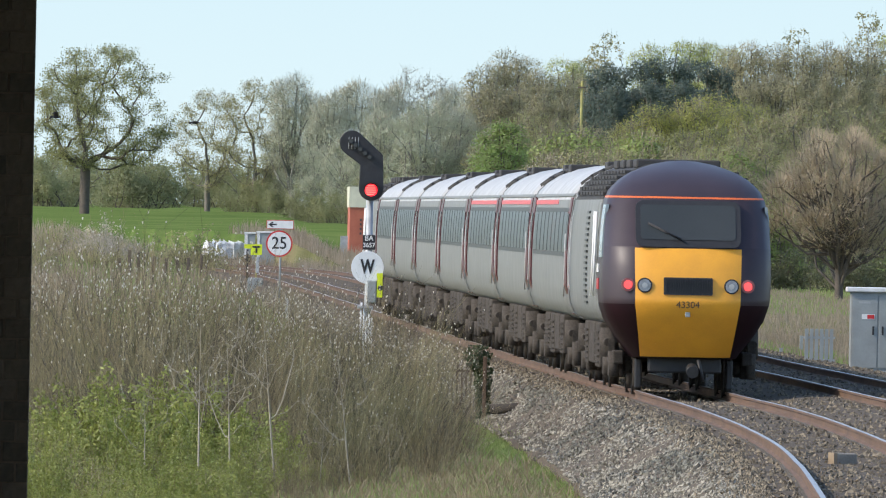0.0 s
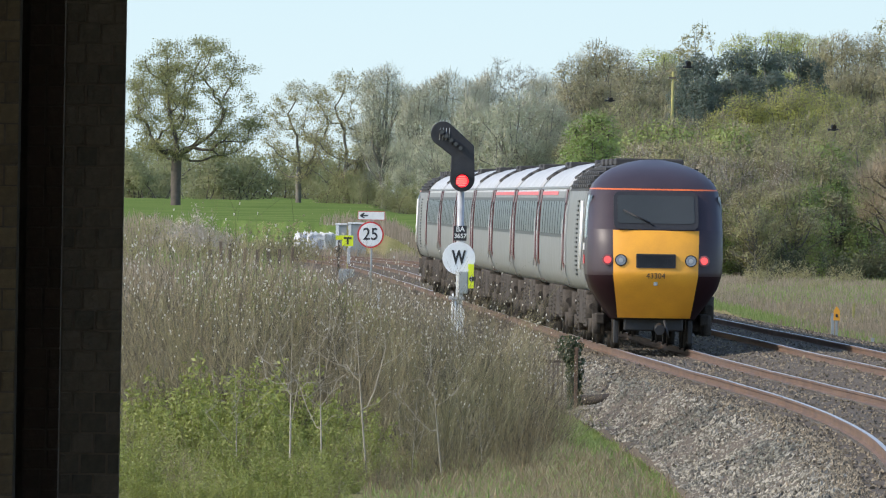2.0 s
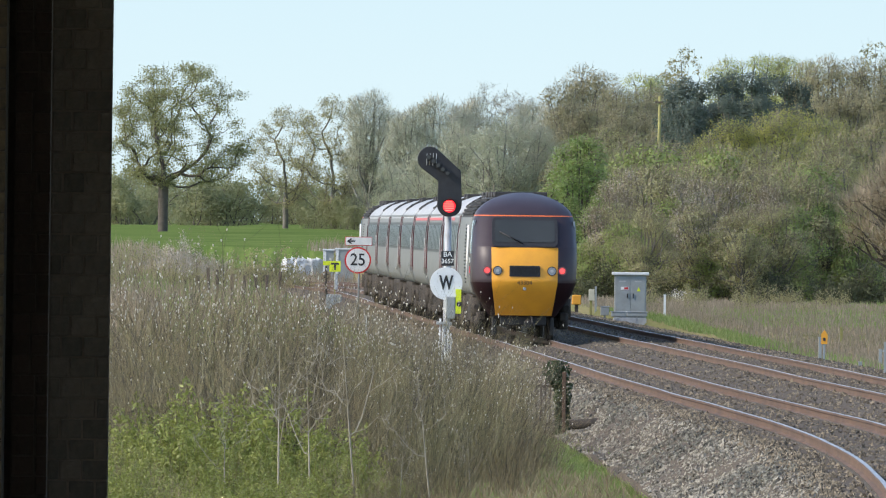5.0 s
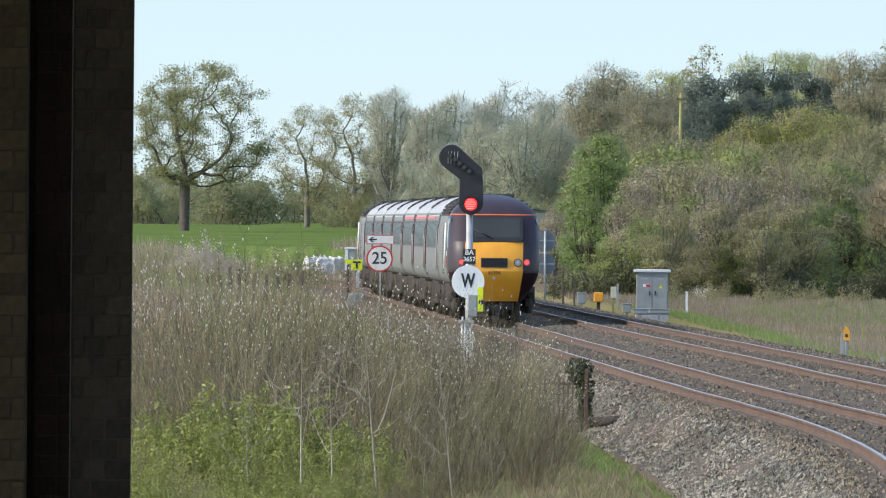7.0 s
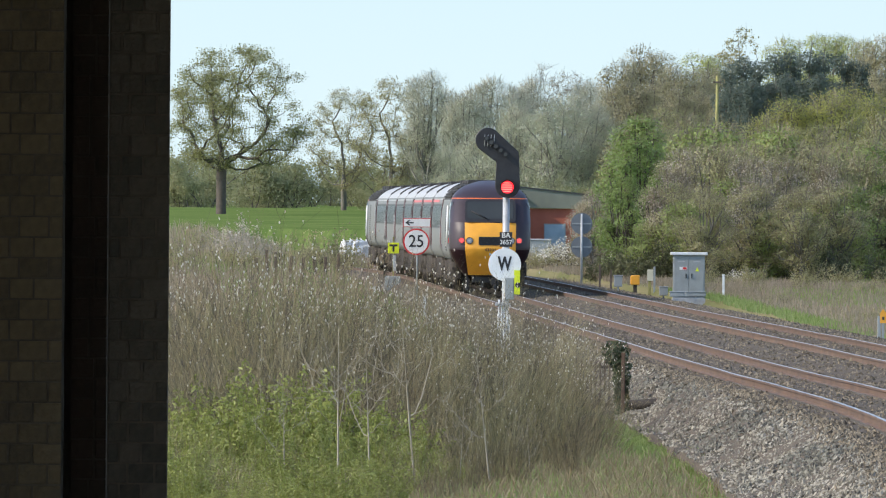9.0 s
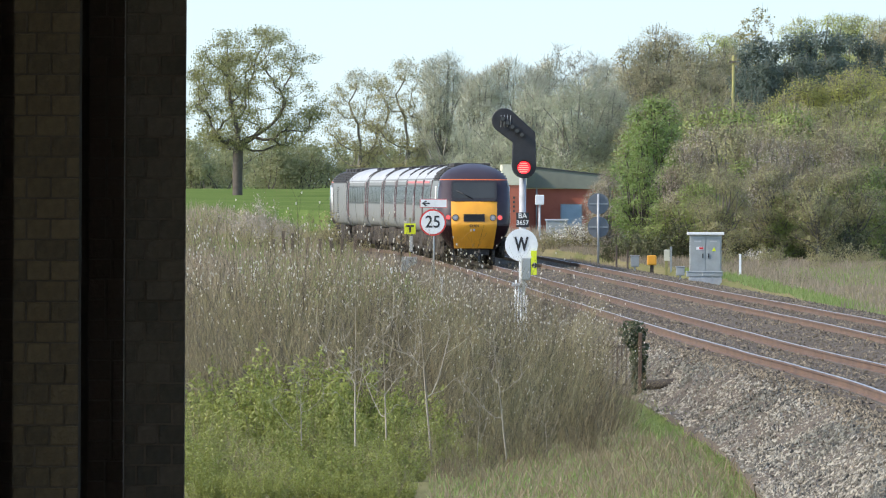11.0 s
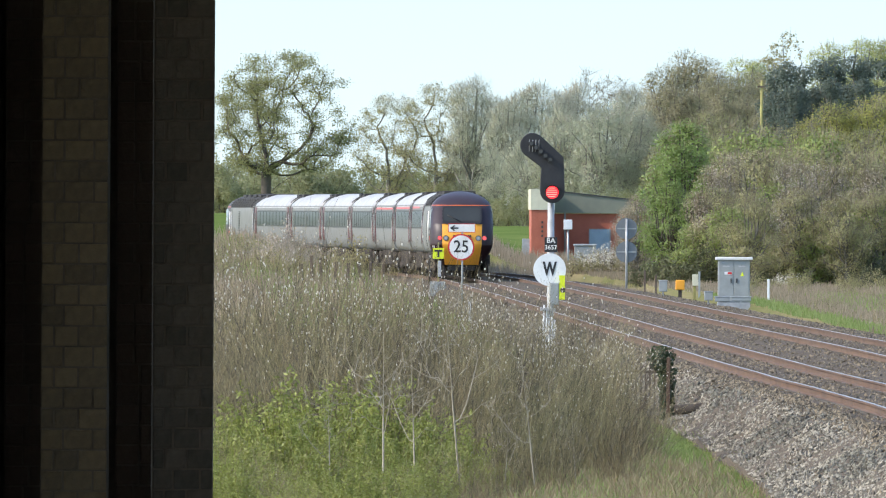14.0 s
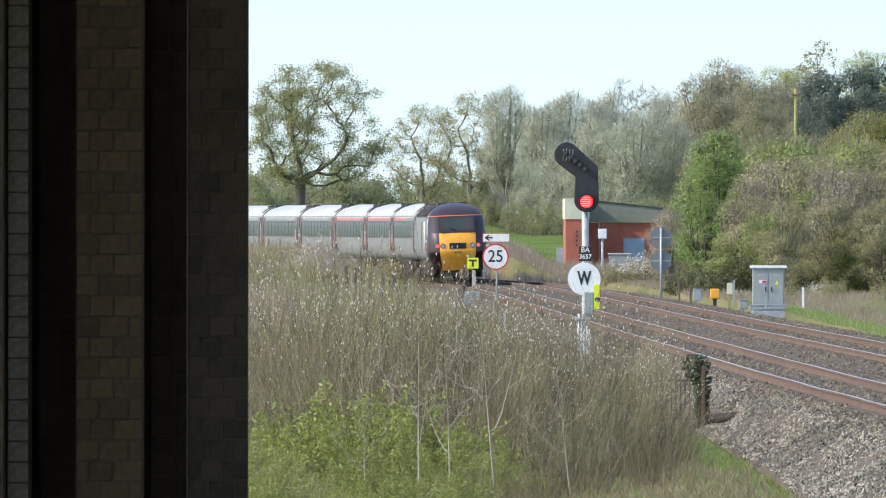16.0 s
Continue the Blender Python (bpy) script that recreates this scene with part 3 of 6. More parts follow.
def build_coach():
    L = 22.4
    c = thing("passenger_coach", "silver-grey railway coach with dark window band and maroon doors", "train car", group="coaches of the train")
    part("body", hull(L, -L / 2, [0], 7), [M["silver"], M["roof"]], c)
    for s in (-1, 1):
        part("window_band", skin(-9.3, 9.3, 2.2, 3.06, s, 0.004), M["band"], c, "dark grey window band")
        for i in range(9):
            y = -8.3 + i * 2.075
            part("window", skin(y - 0.78, y + 0.78, 2.28, 2.98, s, 0.009, 0.02), M["glass"], c)
        for y in (-10.3, 10.3):
            d = part("door", skin(y - 0.5, y + 0.5, 1.2, 3.24, s, 0.03, 0.05), M["door"], c, "maroon slam door")
            w = part("door_window", skin(y - 0.25, y + 0.25, 2.3, 2.95, s, 0.036, 0.02), M["glass"], d)
            for k in (0.6,):
                part("handrail", rodded((s * 1.40, y + k, 1.5), (s * 1.385, y + k, 2.6), 0.014, sides=6), M["roof"], c, "pale grab rail")
        for y in (-11.05, 11.05):
            part("end_pillar", skin(y - 0.1, y + 0.1, 1.15, 3.3, s, 0.016 if y < 0 else 0.03), M["roof" if y < 0 else "door"], c, "corner strip of the coach end")
        part("gutter", skin(-11.1, 11.1, 3.26, 3.31, s, 0.03, 0.04, 1), M["silver"], c)
    for y in (-11.45, 11.45):
        part("gangway", boxed(-0.55, 0.55, y - 0.26, y + 0.26, 1.1, 3.3, 0.05), M["rubber"], c, "black rubber gangway")
    rv = bmesh.new()
    for x in (-0.42, 0.42):
        box(rv, x - 0.28, x + 0.28, -0.6, 0.6, 3.72, 3.88, 0.03)
    v = part("roof_vent", rv, M["roofdark"], c, "grimy roof vents")
    v.matrix_basis = pose(0, -9.8, 0)
    again(v, pose(0, 9.8, 0))
    for y in (-10.7, 10.6):
        for s in (-1, 1):
            bm = bmesh.new()
            for i in range(4):
                a, b = 0.35 + 0.2 * i, 0.52 + 0.2 * i
                za, zb = float(np.interp(-a, [-p[0] for p in PROFILE[7:]], [p[1] for p in PROFILE[7:]])), float(np.interp(-b, [-p[0] for p in PROFILE[7:]], [p[1] for p in PROFILE[7:]]))
                rod(bm, (s * a, y - 0.5 + 0.2 * i, za + 0.01), (s * b, y - 0.3 + 0.2 * i, zb + 0.01), 0.05, sides=6)
            part("roof_cable", bm, M["roofdark"], c)
    underboxes(c, [(-5.2, -3.4, 0.45, True), (-3.0, -0.6, 0.5, False), (-0.2, 1.9, 0.42, True), (2.4, 5.0, 0.5, True)])
    bogie(c, -8.0)
    bogie(c, 8.0)
    return c


def nose_depth(x, z, hw):
    """How far the cab front lies behind its foremost point."""
    rake = spread([(0.62, 0.66), (1.0, 0.33), (1.5, 0.0), (1.9, 0.05), (2.4, 0.2), (3.25, 0.95), (3.5, 1.35), (3.7, 1.9), (3.865, 3.0)], z)
    k = min(1.0, abs(x) / max(hw, 0.05))
    return float(rake) + 0.12 * k ** 2 + 0.38 * k ** 6


def build_power_car(lamps):
    L = 17.4
    c = thing("power_car", "diesel power car with yellow front, maroon cab and silver sides", "train car", group="power cars of the train")
    y0 = -L / 2
    # body behind the cab
    part("body", hull(L - 3.4, y0 + 3.4, [0], 7), [M["silver"], M["roofdark"]], c)
    # cab shell: rows of height, columns from edge to edge, aligned with the yellow panel
    zs = [0.62, 0.64, 0.8, 1.0, 1.25, 1.5, 1.6, 1.85, 2.1, 2.42, 2.45, 2.6, 2.8, 3.0, 3.2, 3.235, 3.265, 3.36, 3.45, 3.55, 3.65, 3.73, 3.8, 3.85, 3.865]
    low = [(0.62, 0.84), (0.8, 0.97), (1.0, 1.12), (1.25, 1.27), (1.5, 1.345), (1.7, 1.37)]
    def half(z):
        return float(spread(low, z)) if z < 1.7 else side_x(z)
    def edge(z):
        return min(float(spread([(0.62, 0.735), (1.5, 0.86), (2.45, 0.875), (3.3, 0.875)], z)), half(z) * 0.95)
    bm = bmesh.new()
    grid = []
    for z in zs:
        hw, xe = half(z), edge(z)
        cols = [-hw, -(hw * 0.75 + xe * 0.25), -(hw * 0.4 + xe * 0.6), -xe, -xe * 0.66, -xe * 0.33, 0.0]
        cols += [-x for x in cols[-2::-1]]
        row = [bm.verts.new((x, y0 + nose_depth(x, z, hw), z)) for x in cols]
        back = [(bm.verts.new((-hw, y0 + d, z)), bm.verts.new((hw, y0 + d, z))) for d in (max(2.0, nose_depth(hw, z, hw) + 0.2), 3.6)]
        grid.append([back[1][0], back[0][0]] + row + [back[0][1], back[1][1]])
    for j in range(len(zs) - 1):
        zm = (zs[j] + zs[j + 1]) / 2
        for i in range(len(grid[0]) - 1):
            f = bm.faces.new((grid[j][i], grid[j][i + 1], grid[j + 1][i + 1], grid[j + 1][i]))
            yellow = 5 <= i <= 10 and 0.63 < zm < 2.43
            f.material_index = 1 if yellow else 2 if zm < 1.5 else 3 if 3.235 < zm < 3.265 else 0
            f.smooth = True
    bm.faces.new(grid[0])
    bmesh.ops.remove_doubles(bm, verts=list(bm.verts), dist=0.0005)
    bmesh.ops.recalc_face_normals(bm, faces=list(bm.faces))
    part("cab", bm, [M["maroon"], M["yellow"], M["maroon_low"], M["orange"]], c, "maroon cab with yellow end")
    # windscreen: black surround and glass, laid on the raked front
    def on_front(pts, out, thick, name, m, label="", parent=c, flat=False):
        b = bmesh.new()
        top = [b.verts.new((x, y0 + nose_depth(0 if flat else x, z, half(z)) - out, z)) for x, z in pts]
        low_ = [b.verts.new((x, y0 + nose_depth(0 if flat else x, z, half(z)) - out + thick, z)) for x, z in pts]
        b.faces.new(top)
        n = len(pts)
        for i in range(n):
            b.faces.new((top[i], top[(i + 1) % n], low_[(i + 1) % n], low_[i]))
        bmesh.ops.recalc_face_normals(b, faces=list(b.faces))
        return part(name, b, m, parent, label)
    def rounded(x0, x1, z0, z1, r, n=5):
        o = []
        for cx, cz, a in ((x1 - r, z0 + r, -90), (x1 - r, z1 - r, 0), (x0 + r, z1 - r, 90), (x0 + r, z0 + r, 180)):
            o += [(cx + r * math.cos(radians(a + 90 * i / n)), cz + r * math.sin(radians(a + 90 * i / n))) for i in range(n + 1)]
        return o
    ws = on_front(rounded(-0.86, 0.86, 2.44, 3.2, 0.13), 0.02, 0.14, "windscreen_surround", M["rubber"], "black rubber windscreen surround", c, True)
    on_front(rounded(-0.78, 0.78, 2.56, 3.13, 0.07), 0.032, 0.03, "windscreen", M["screen"], "dark windscreen glass", ws, True)
    wp = bmesh.new()
    rod(wp, (-0.05, y0 + nose_depth(0, 2.52, 1.37) - 0.07, 2.52), (-0.66, y0 + nose_depth(-0.66, 2.8, 1.37) - 0.08, 2.82), 0.012, sides=6)
    rod(wp, (-0.12, y0 + nose_depth(0, 2.55, 1.37) - 0.08, 2.57), (-0.66, y0 + nose_depth(-0.66, 2.8, 1.37) - 0.085, 2.84), 0.02, 0.008, sides=6)
    part("wiper", wp, M["black"], c, "black windscreen wiper")
    part("marker_light", boxed(-0.07, 0.07, y0 + 0.8, y0 + 0.9, 3.08, 3.1), M["white"], c)
    # grille between the lamps, with its slats
    g = on_front(rounded(-0.40, 0.40, 1.66, 1.945, 0.02, 2), 0.02, 0.06, "horn_grille", M["black"], "black ribbed horn grille", c, True)
    for i in range(19):
        x = -0.36 + 0.04 * i
        p = part("rib", boxed(x - 0.008, x + 0.008, y0 + nose_depth(0, 1.7, 1.37) - 0.03, y0 + nose_depth(0, 1.7, 1.37), 1.68, 1.93), M["rubber"], g)
    for s in (-1, 1):
        y = y0 + nose_depth(0.72 * s, 1.81, 1.37)
        h = part("headlamp", rodded((s * 0.71, y - 0.035, 1.81), (s * 0.71, y + 0.05, 1.81), 0.122, sides=24), M["black"], c, "round headlamp in a black rim")
        part("lens", rodded((s * 0.71, y - 0.048, 1.81), (s * 0.71, y - 0.03, 1.81), 0.1, sides=24), M["lens"], h)
        part("reflector", rodded((s * 0.71, y - 0.055, 1.81), (s * 0.71, y - 0.045, 1.81), 0.045, sides=16), M["greylight"], h)
        y = y0 + nose_depth(1.0, 1.81, 1.37)
        t = part("tail_lamp", rodded((s * 0.98, y - 0.06, 1.815), (s * 0.98, y + 0.1, 1.815), 0.11, sides=24), M["lamprim"], c, "round red tail lamp")
        part("lens", rodded((s * 0.98, y - 0.072, 1.815), (s * 0.98, y - 0.055, 1.815), 0.07, sides=24), M["taillamp"] if lamps else M["pinklamp"], t, "glowing red lens")
        # cab side window, door rails
        part("cab_window", skin(y0 + 1.2, y0 + 2.5, 2.25, 3.12, s, 0.02, 0.05), M["sideglass"], c, "cab side window")
        for yy in (y0 + 3.7, y0 + 4.6):
            part("handrail", rodded((s * 1.43, yy, 1.6), (s * 1.39, yy, 3.0), 0.022, sides=6), M["white"], c, "white grab rail")
        part("cab_door", skin(y0 + 3.75, y0 + 4.55, 1.2, 3.15, s, 0.012), M["silver"], c)
        for k in range(17):
            part("side_louvre", skin(y0 + 8.4, y0 + 9.4, 1.45 + k * 0.095, 1.49 + k * 0.095, s, 0.03, 0.04, 1), M["band"], c)
        part("emblem", skin(y0 + 2.7, y0 + 3.2, 1.72, 1.9, s, 0.02, 0.02, 1), M["redline"], c)
        part("emblem_bar", skin(y0 + 2.7, y0 + 3.3, 2.0, 2.14, s, 0.02, 0.02, 1), M["white"], c)
        # ladder-like grille on the roof shoulder
        for k in range(9):
            y = y0 + 3.9 + k * 1.45
            bm = bmesh.new()
            for a in range(5):
                z0, z1 = 3.28 + a * 0.09, 3.33 + a * 0.09
                box(bm, s * side_x(z0) - 0.05, s * side_x(z0) + 0.05, y - 0.5, y + 0.5, z0, z1)
            part("roof_grille", bm, M["roofdark"], c, "black slatted roof grille")
        part("rear_end_pillar", skin(L / 2 - 0.3, L / 2 - 0.05, 1.15, 3.3, s, 0.02), M["roof"], c)
    for k in range(4):
        part("roof_hatch", boxed(-0.7, 0.7, y0 + 5 + k * 3, y0 + 6.6 + k * 3, 3.74, 3.885, 0.03), M["roofdark"], c)
    lettering("43304", 0.155, M["black"], c, pose(-0.0, y0 + nose_depth(0, 1.5, 1.37) - 0.012, 1.495, 90, 0, 0), "running_number")
    part("latch", boxed(-0.04, 0.04, y0 + 0.03, y0 + 0.1, 1.3, 1.38, 0.01), M["grey"], c)
    for a, b, d, e in ((-0.5, 0.5, 1.4, 1.406), (-0.5, -0.494, 0.85, 1.4), (0.494, 0.5, 0.85, 1.4)):
        on_front([(a, d), (b, d), (b, e), (a, e)], 0.004, 0.01, "nose_door_seam", M["yellow"])
    # coupler gear below, coloured near-black to paint in the shadow under the nose
    bf = bmesh.new()
    box(bf, -0.6, 0.6, y0 + 0.9, y0 + 1.3, 0.38, 0.64, 0.03)
    rod(bf, (0.1, y0 + 0.1, 0.4), (0.1, y0 + 0.5, 0.45), 0.1)
    box(bf, -0.8, -0.7, y0 + 1.2, y0 + 1.5, 0.12, 0.6, 0.02)
    box(bf, 0.7, 0.8, y0 + 1.2, y0 + 1.5, 0.12, 0.6, 0.02)
    part("coupler_gear", bf, M["rubber"], c)
    part("hose", rodded((0.28, y0 + 0.3, 0.25), (0.2, y0 + 0.35, 0.6), 0.03), M["rubber"], c)
    underboxes(c, [(-3.4, -1.4, 0.4, True), (-1.0, 1.6, 0.45, False), (2.0, 3.6, 0.42, True)])
    bogie(c, -5.2)
    bogie(c, 5.2)
    return c


TAIL0, SPEED = 258.8, 31.1
CARS = []


def build_train():
    pc = build_power_car(True)
    coach = build_coach()
    CARS.append((pc, 8.7))
    CARS.append((coach, 17.6 + 11.5))
    for k in range(1, 7):
        o = copy_thing(coach, pose(0, 0, 0))
        CARS.append((o, 17.6 + 11.5 + 23 * k))
    far = build_power_car(False)
    far.name = "power_car"
    CARS.append((far, 17.6 + 161 + 8.9))
    for i, (o, d) in enumerate(CARS):
        if i in (1, 2, 3):
            for s in (-1, 1):
                part("red_stripe", skin(-9.8 if i > 1 else -3.0, 9.8, 3.12, 3.2, s, 0.008, 0.02, 1), M["redline"], o, "red first-class stripe")


def car_pose(y, flip):
    p, q = on_track(y - 6.5), on_track(y + 6.5)
    mid = (p + q) / 2
    a = -math.degrees(math.atan2(q.x - p.x, q.y - p.y))
    c = cant(y)
    return pose(mid.x, mid.y, mid.z, 0, -c if flip else c, a + (180 if flip else 0))


def move_train():
    for i, (o, d) in enumerate(CARS):
        walk(o, [(k / 2, car_pose(TAIL0 + d + SPEED * k / 2, i == len(CARS) - 1)) for k in range(33)])
# ---- signal and signs ----
def capsule(pts, r, n=10):
    """Outline of a bent strip of constant width with round ends."""
    left, right = [], []
    for i, p in enumerate(pts):
        a = Vector(pts[max(i - 1, 0)])
        b = Vector(pts[min(i + 1, len(pts) - 1)])
        d = (b - a).normalized()
        nrm = Vector((-d.y, d.x))
        left.append(Vector(p) + nrm * r)
        right.append(Vector(p) - nrm * r)
    out = []
    d0 = (Vector(pts[1]) - Vector(pts[0])).normalized()
    base = math.atan2(d0.y, d0.x)
    out += [(pts[0][0] + r * math.cos(base + math.pi / 2 + math.pi * i / n), pts[0][1] + r * math.sin(base + math.pi / 2 + math.pi * i / n)) for i in range(n + 1)]
    out += [tuple(p) for p in right[1:-1]]
    d1 = (Vector(pts[-1]) - Vector(pts[-2])).normalized()
    base = math.atan2(d1.y, d1.x)
    out += [(pts[-1][0] + r * math.cos(base - math.pi / 2 + math.pi * i / n), pts[-1][1] + r * math.sin(base - math.pi / 2 + math.pi * i / n)) for i in range(n + 1)]
    out += [tuple(p) for p in left[-2:0:-1]]
    return out


def build_signal():
    s = thing("railway_signal", "grey post signal with black head, showing a red light", "signal", pose(2.04, 300, 0))
    part("post", rodded((0.0, 0.16, -0.9), (0.0, 0.16, 3.3), 0.065, sides=16), M["greylight"], s, "galvanised grey post")
    head = part("head", plate(capsule([(0.02, 3.46), (0.02, 4.0), (-0.36, 4.32)], 0.235), -0.03, 0.06, 0.012), M["black"], s, "black bent signal head with feather arm")
    lamp_ = part("red_aspect", rodded((0.02, -0.05, 3.43), (0.02, -0.02, 3.43), 0.15, sides=28), M["black"], head)
    part("lens", rodded((0.02, -0.075, 3.43), (0.02, -0.045, 3.43), 0.118, sides=28), M["redlamp"], lamp_, "lit red lens")
    for k, h in enumerate((0.075, 0.105, 0.112, 0.1, 0.07)):
        z = 3.345 + k * 0.04
        part("louvre", boxed(0.02 - h, 0.02 + h * 0.8, -0.09, -0.078, z, z + 0.011), M["redrib"], lamp_)
    hood = bmesh.new()
    n = 14
    ring = [[hood.verts.new((0.02 + r * math.cos(math.pi * i / n), y, 3.43 + r * math.sin(math.pi * i / n))) for i in range(n + 1)] for r, y in ((0.15, -0.03), (0.15, -0.3), (0.14, -0.3), (0.14, -0.03))]
    for a in range(3):
        for i in range(n):
            hood.faces.new((ring[a][i], ring[a][i + 1], ring[a + 1][i + 1], ring[a + 1][i]))
    part("hood", hood, M["black"], head)
    for k in range(5):
        f = k / 4
        x, z = -0.02 - 0.36 * f, 4.05 + 0.3 * f
        u = part("feather_lamp", rodded((x, -0.12, z), (x, -0.03, z), 0.052, sides=14), M["rubber"], head)
        part("lens", rodded((x, -0.125, z), (x, -0.118, z), 0.036, sides=14), M["band"], u)
    wire = bmesh.new()
    for dx in (-0.42, -0.36, -0.3, -0.24):
        rod(wire, (dx, -0.06, 4.2), (dx + 0.01, 0.0, 4.58), 0.007, sides=5)
    part("guard_wires", wire, M["greylight"], head)
    pl = part("identity_plate", boxed(-0.12, 0.12, 0.06, 0.075, 2.3, 2.58, 0.003), M["black"], s, "black plate with white characters")
    lettering("BA", 0.135, M["white"], pl, pose(0, 0.057, 2.515, 90), bold=0.002)
    lettering("3657", 0.118, M["white"], pl, pose(0, 0.057, 2.385, 90), bold=0.002)
    w = part("whistle_board", plate(circle(0.31, 40, -0.02, 1.965), 0.03, 0.045, 0.003), M["offwhite"], s, "round white board with a black W")
    lettering("W", 0.36, M["black"], w, pose(-0.02, 0.026, 1.97, 90), bold=0.012, wide=0.66)
    bx = part("telephone_box", boxed(-0.02, 0.16, -0.05, 0.12, 1.3, 1.72, 0.02), M["grey"], s, "grey telephone box")
    y = part("telephone_sign", boxed(0.16, 0.27, -0.04, -0.02, 1.4, 1.86, 0.004), M["hivis"], s, "fluorescent yellow strip with black mark")
    part("mark", plate(circle(0.05, 16, 0.23, 1.58), -0.046, -0.041), M["black"], y)
    part("ladder_bracket", boxed(-0.2, 0.1, 0.05, 0.25, 1.18, 1.24, 0.01), M["greylight"], s)
    for k in range(5):
        part("cable", rodded((-0.16 + 0.06 * k, 0.1, -0.9), (-0.12 + 0.05 * k, 0.1, 1.3 - 0.07 * k), 0.018, sides=6), M["offwhite"], s)


def build_signs():
    # speed board with arrow
    s = thing("speed_sign", "round white 25 sign with red rim below an arrow board", "sign", pose(0.66, 560, 0))
    part("post", rodded((0.02, 0.05, -0.5), (0.02, 0.05, 2.6), 0.035), M["grey"], s, "grey post")
    d = part("disc", plate(circle(0.47, 48, -0.02, 1.81), 0, 0.015), M["red"], s, "red rim")
    f = part("face", plate(circle(0.415, 48, -0.02, 1.81), -0.006, 0.0), M["white"], d, "white face")
    lettering("25", 0.6, M["black"], f, pose(-0.02, -0.01, 1.815, 90), bold=0.006, wide=0.92)
    b = part("arrow_board", boxed(-0.48, 0.48, 0, 0.015, 2.33, 2.64), M["red"], s, "white board with arrow")
    b2 = part("face", boxed(-0.46, 0.46, -0.006, 0.0, 2.35, 2.62), M["white"], b)
    part("arrow", plate([(-0.42, 2.485), (-0.27, 2.59), (-0.23, 2.56), (-0.30, 2.51), (-0.12, 2.51), (-0.12, 2.46), (-0.30, 2.46), (-0.23, 2.41), (-0.27, 2.38)], -0.011, -0.006), M["black"], b2, "black arrow")
    # T board
    s = thing("t_board", "fluorescent yellow square board with black T", "sign", pose(-0.19, 650, 0))
    part("post", boxed(-0.03, 0.03, 0.02, 0.06, -0.4, 1.8, 0.005), M["poleyellow"], s, "pale yellow post")
    b = part("board", boxed(-0.23, 0.23, 0, 0.018, 1.13, 1.57, 0.004), M["hivis"], s)
    part("letter_bar", boxed(-0.16, 0.16, -0.008, 0.0, 1.42, 1.5), M["black"], b)
    part("letter_stem", boxed(-0.04, 0.04, -0.008, 0.0, 1.2, 1.42), M["black"], b)
    part("battery_box", boxed(-0.02, 0.12, -0.04, 0.1, 0.4, 1.05, 0.02), M["greylight"], s)
    part("weight", boxed(-0.36, 0.3, -0.2, 0.2, -0.4, 0.2, 0.03), M["grey"], s, "grey ballast weight")
    # faded 90 disc
    s = thing("faded_speed_disc", "faded brown round board with 90", "sign", pose(-0.59, 690, 0))
    part("post", rodded((0, 0.03, -0.4), (0, 0.03, 1.25), 0.05), M["under"], s)
    d = part("disc", plate(circle(0.23, 28, 0, 0.8), 0, 0.015), M["sign_brown"], s)
    lettering("90", 0.3, M["under"], d, pose(0, -0.006, 0.8, 90))
    # backs of two round boards
    s = thing("double_round_sign", "backs of two round grey boards on one post", "sign", pose(7.73, 668, 0))
    part("post", rodded((0, -0.05, -0.3), (0, -0.05, 2.8), 0.05), M["greylight"], s)
    for z in (2.39, 1.41):
        d = part("disc", plate(circle(0.45, 40, 0, z), 0, 0.02), M["darkgrey"], s)
        part("stiffener", boxed(-0.4, 0.4, -0.03, 0.0, z - 0.03, z + 0.03), M["grey"], d)


def cabinet(x, y, z, w, h, d, label):
    c = thing("location_cabinet", label, "cabinet", pose(x, y, z))
    part("body", boxed(-w / 2, w / 2, -d / 2, d / 2, 0.06, h - 0.09, 0.015), M["grey"], c, "grey steel body")
    part("lid", boxed(-w / 2 - 0.09, w / 2 + 0.09, -d / 2 - 0.09, d / 2 + 0.09, h - 0.1, h, 0.02), M["white"], c, "white overhanging lid")
    part("plinth", boxed(-w / 2 - 0.02, w / 2 + 0.02, -d / 2 - 0.02, d / 2 + 0.02, -0.3, 0.06, 0.01), M["greylight"], c)
    for s in (-1, 1):
        dr = part("door", boxed(min(0.012 * s, s * (w / 2 - 0.04)), max(0.012 * s, s * (w / 2 - 0.04)), -d / 2 - 0.02, -d / 2, 0.12, h - 0.16, 0.006), M["grey"], c)
        part("handle", boxed(s * 0.1 - 0.02, s * 0.1 + 0.02, -d / 2 - 0.045, -d / 2 - 0.02, h * 0.45, h * 0.55), M["black"], dr)
        part("vent", boxed(s * w / 4 - 0.12, s * w / 4 + 0.12, -d / 2 - 0.026, -d / 2 - 0.02, h - 0.34, h - 0.3), M["greylight"], dr)
    part("notice", boxed(-w * 0.3, -w * 0.06, -d / 2 - 0.027, -d / 2 - 0.021, h * 0.63, h * 0.69), M["white"], c, "small red and white notice")
    part("notice_patch", boxed(-w * 0.2, -w * 0.07, -d / 2 - 0.031, -d / 2 - 0.027, h * 0.637, h * 0.683), M["red"], c)
    part("warning_triangle", plate([(w * 0.2, h * 0.6), (w * 0.32, h * 0.6), (w * 0.26, h * 0.69)], -d / 2 - 0.028, -d / 2 - 0.021), M["hivis"], c)
    return c


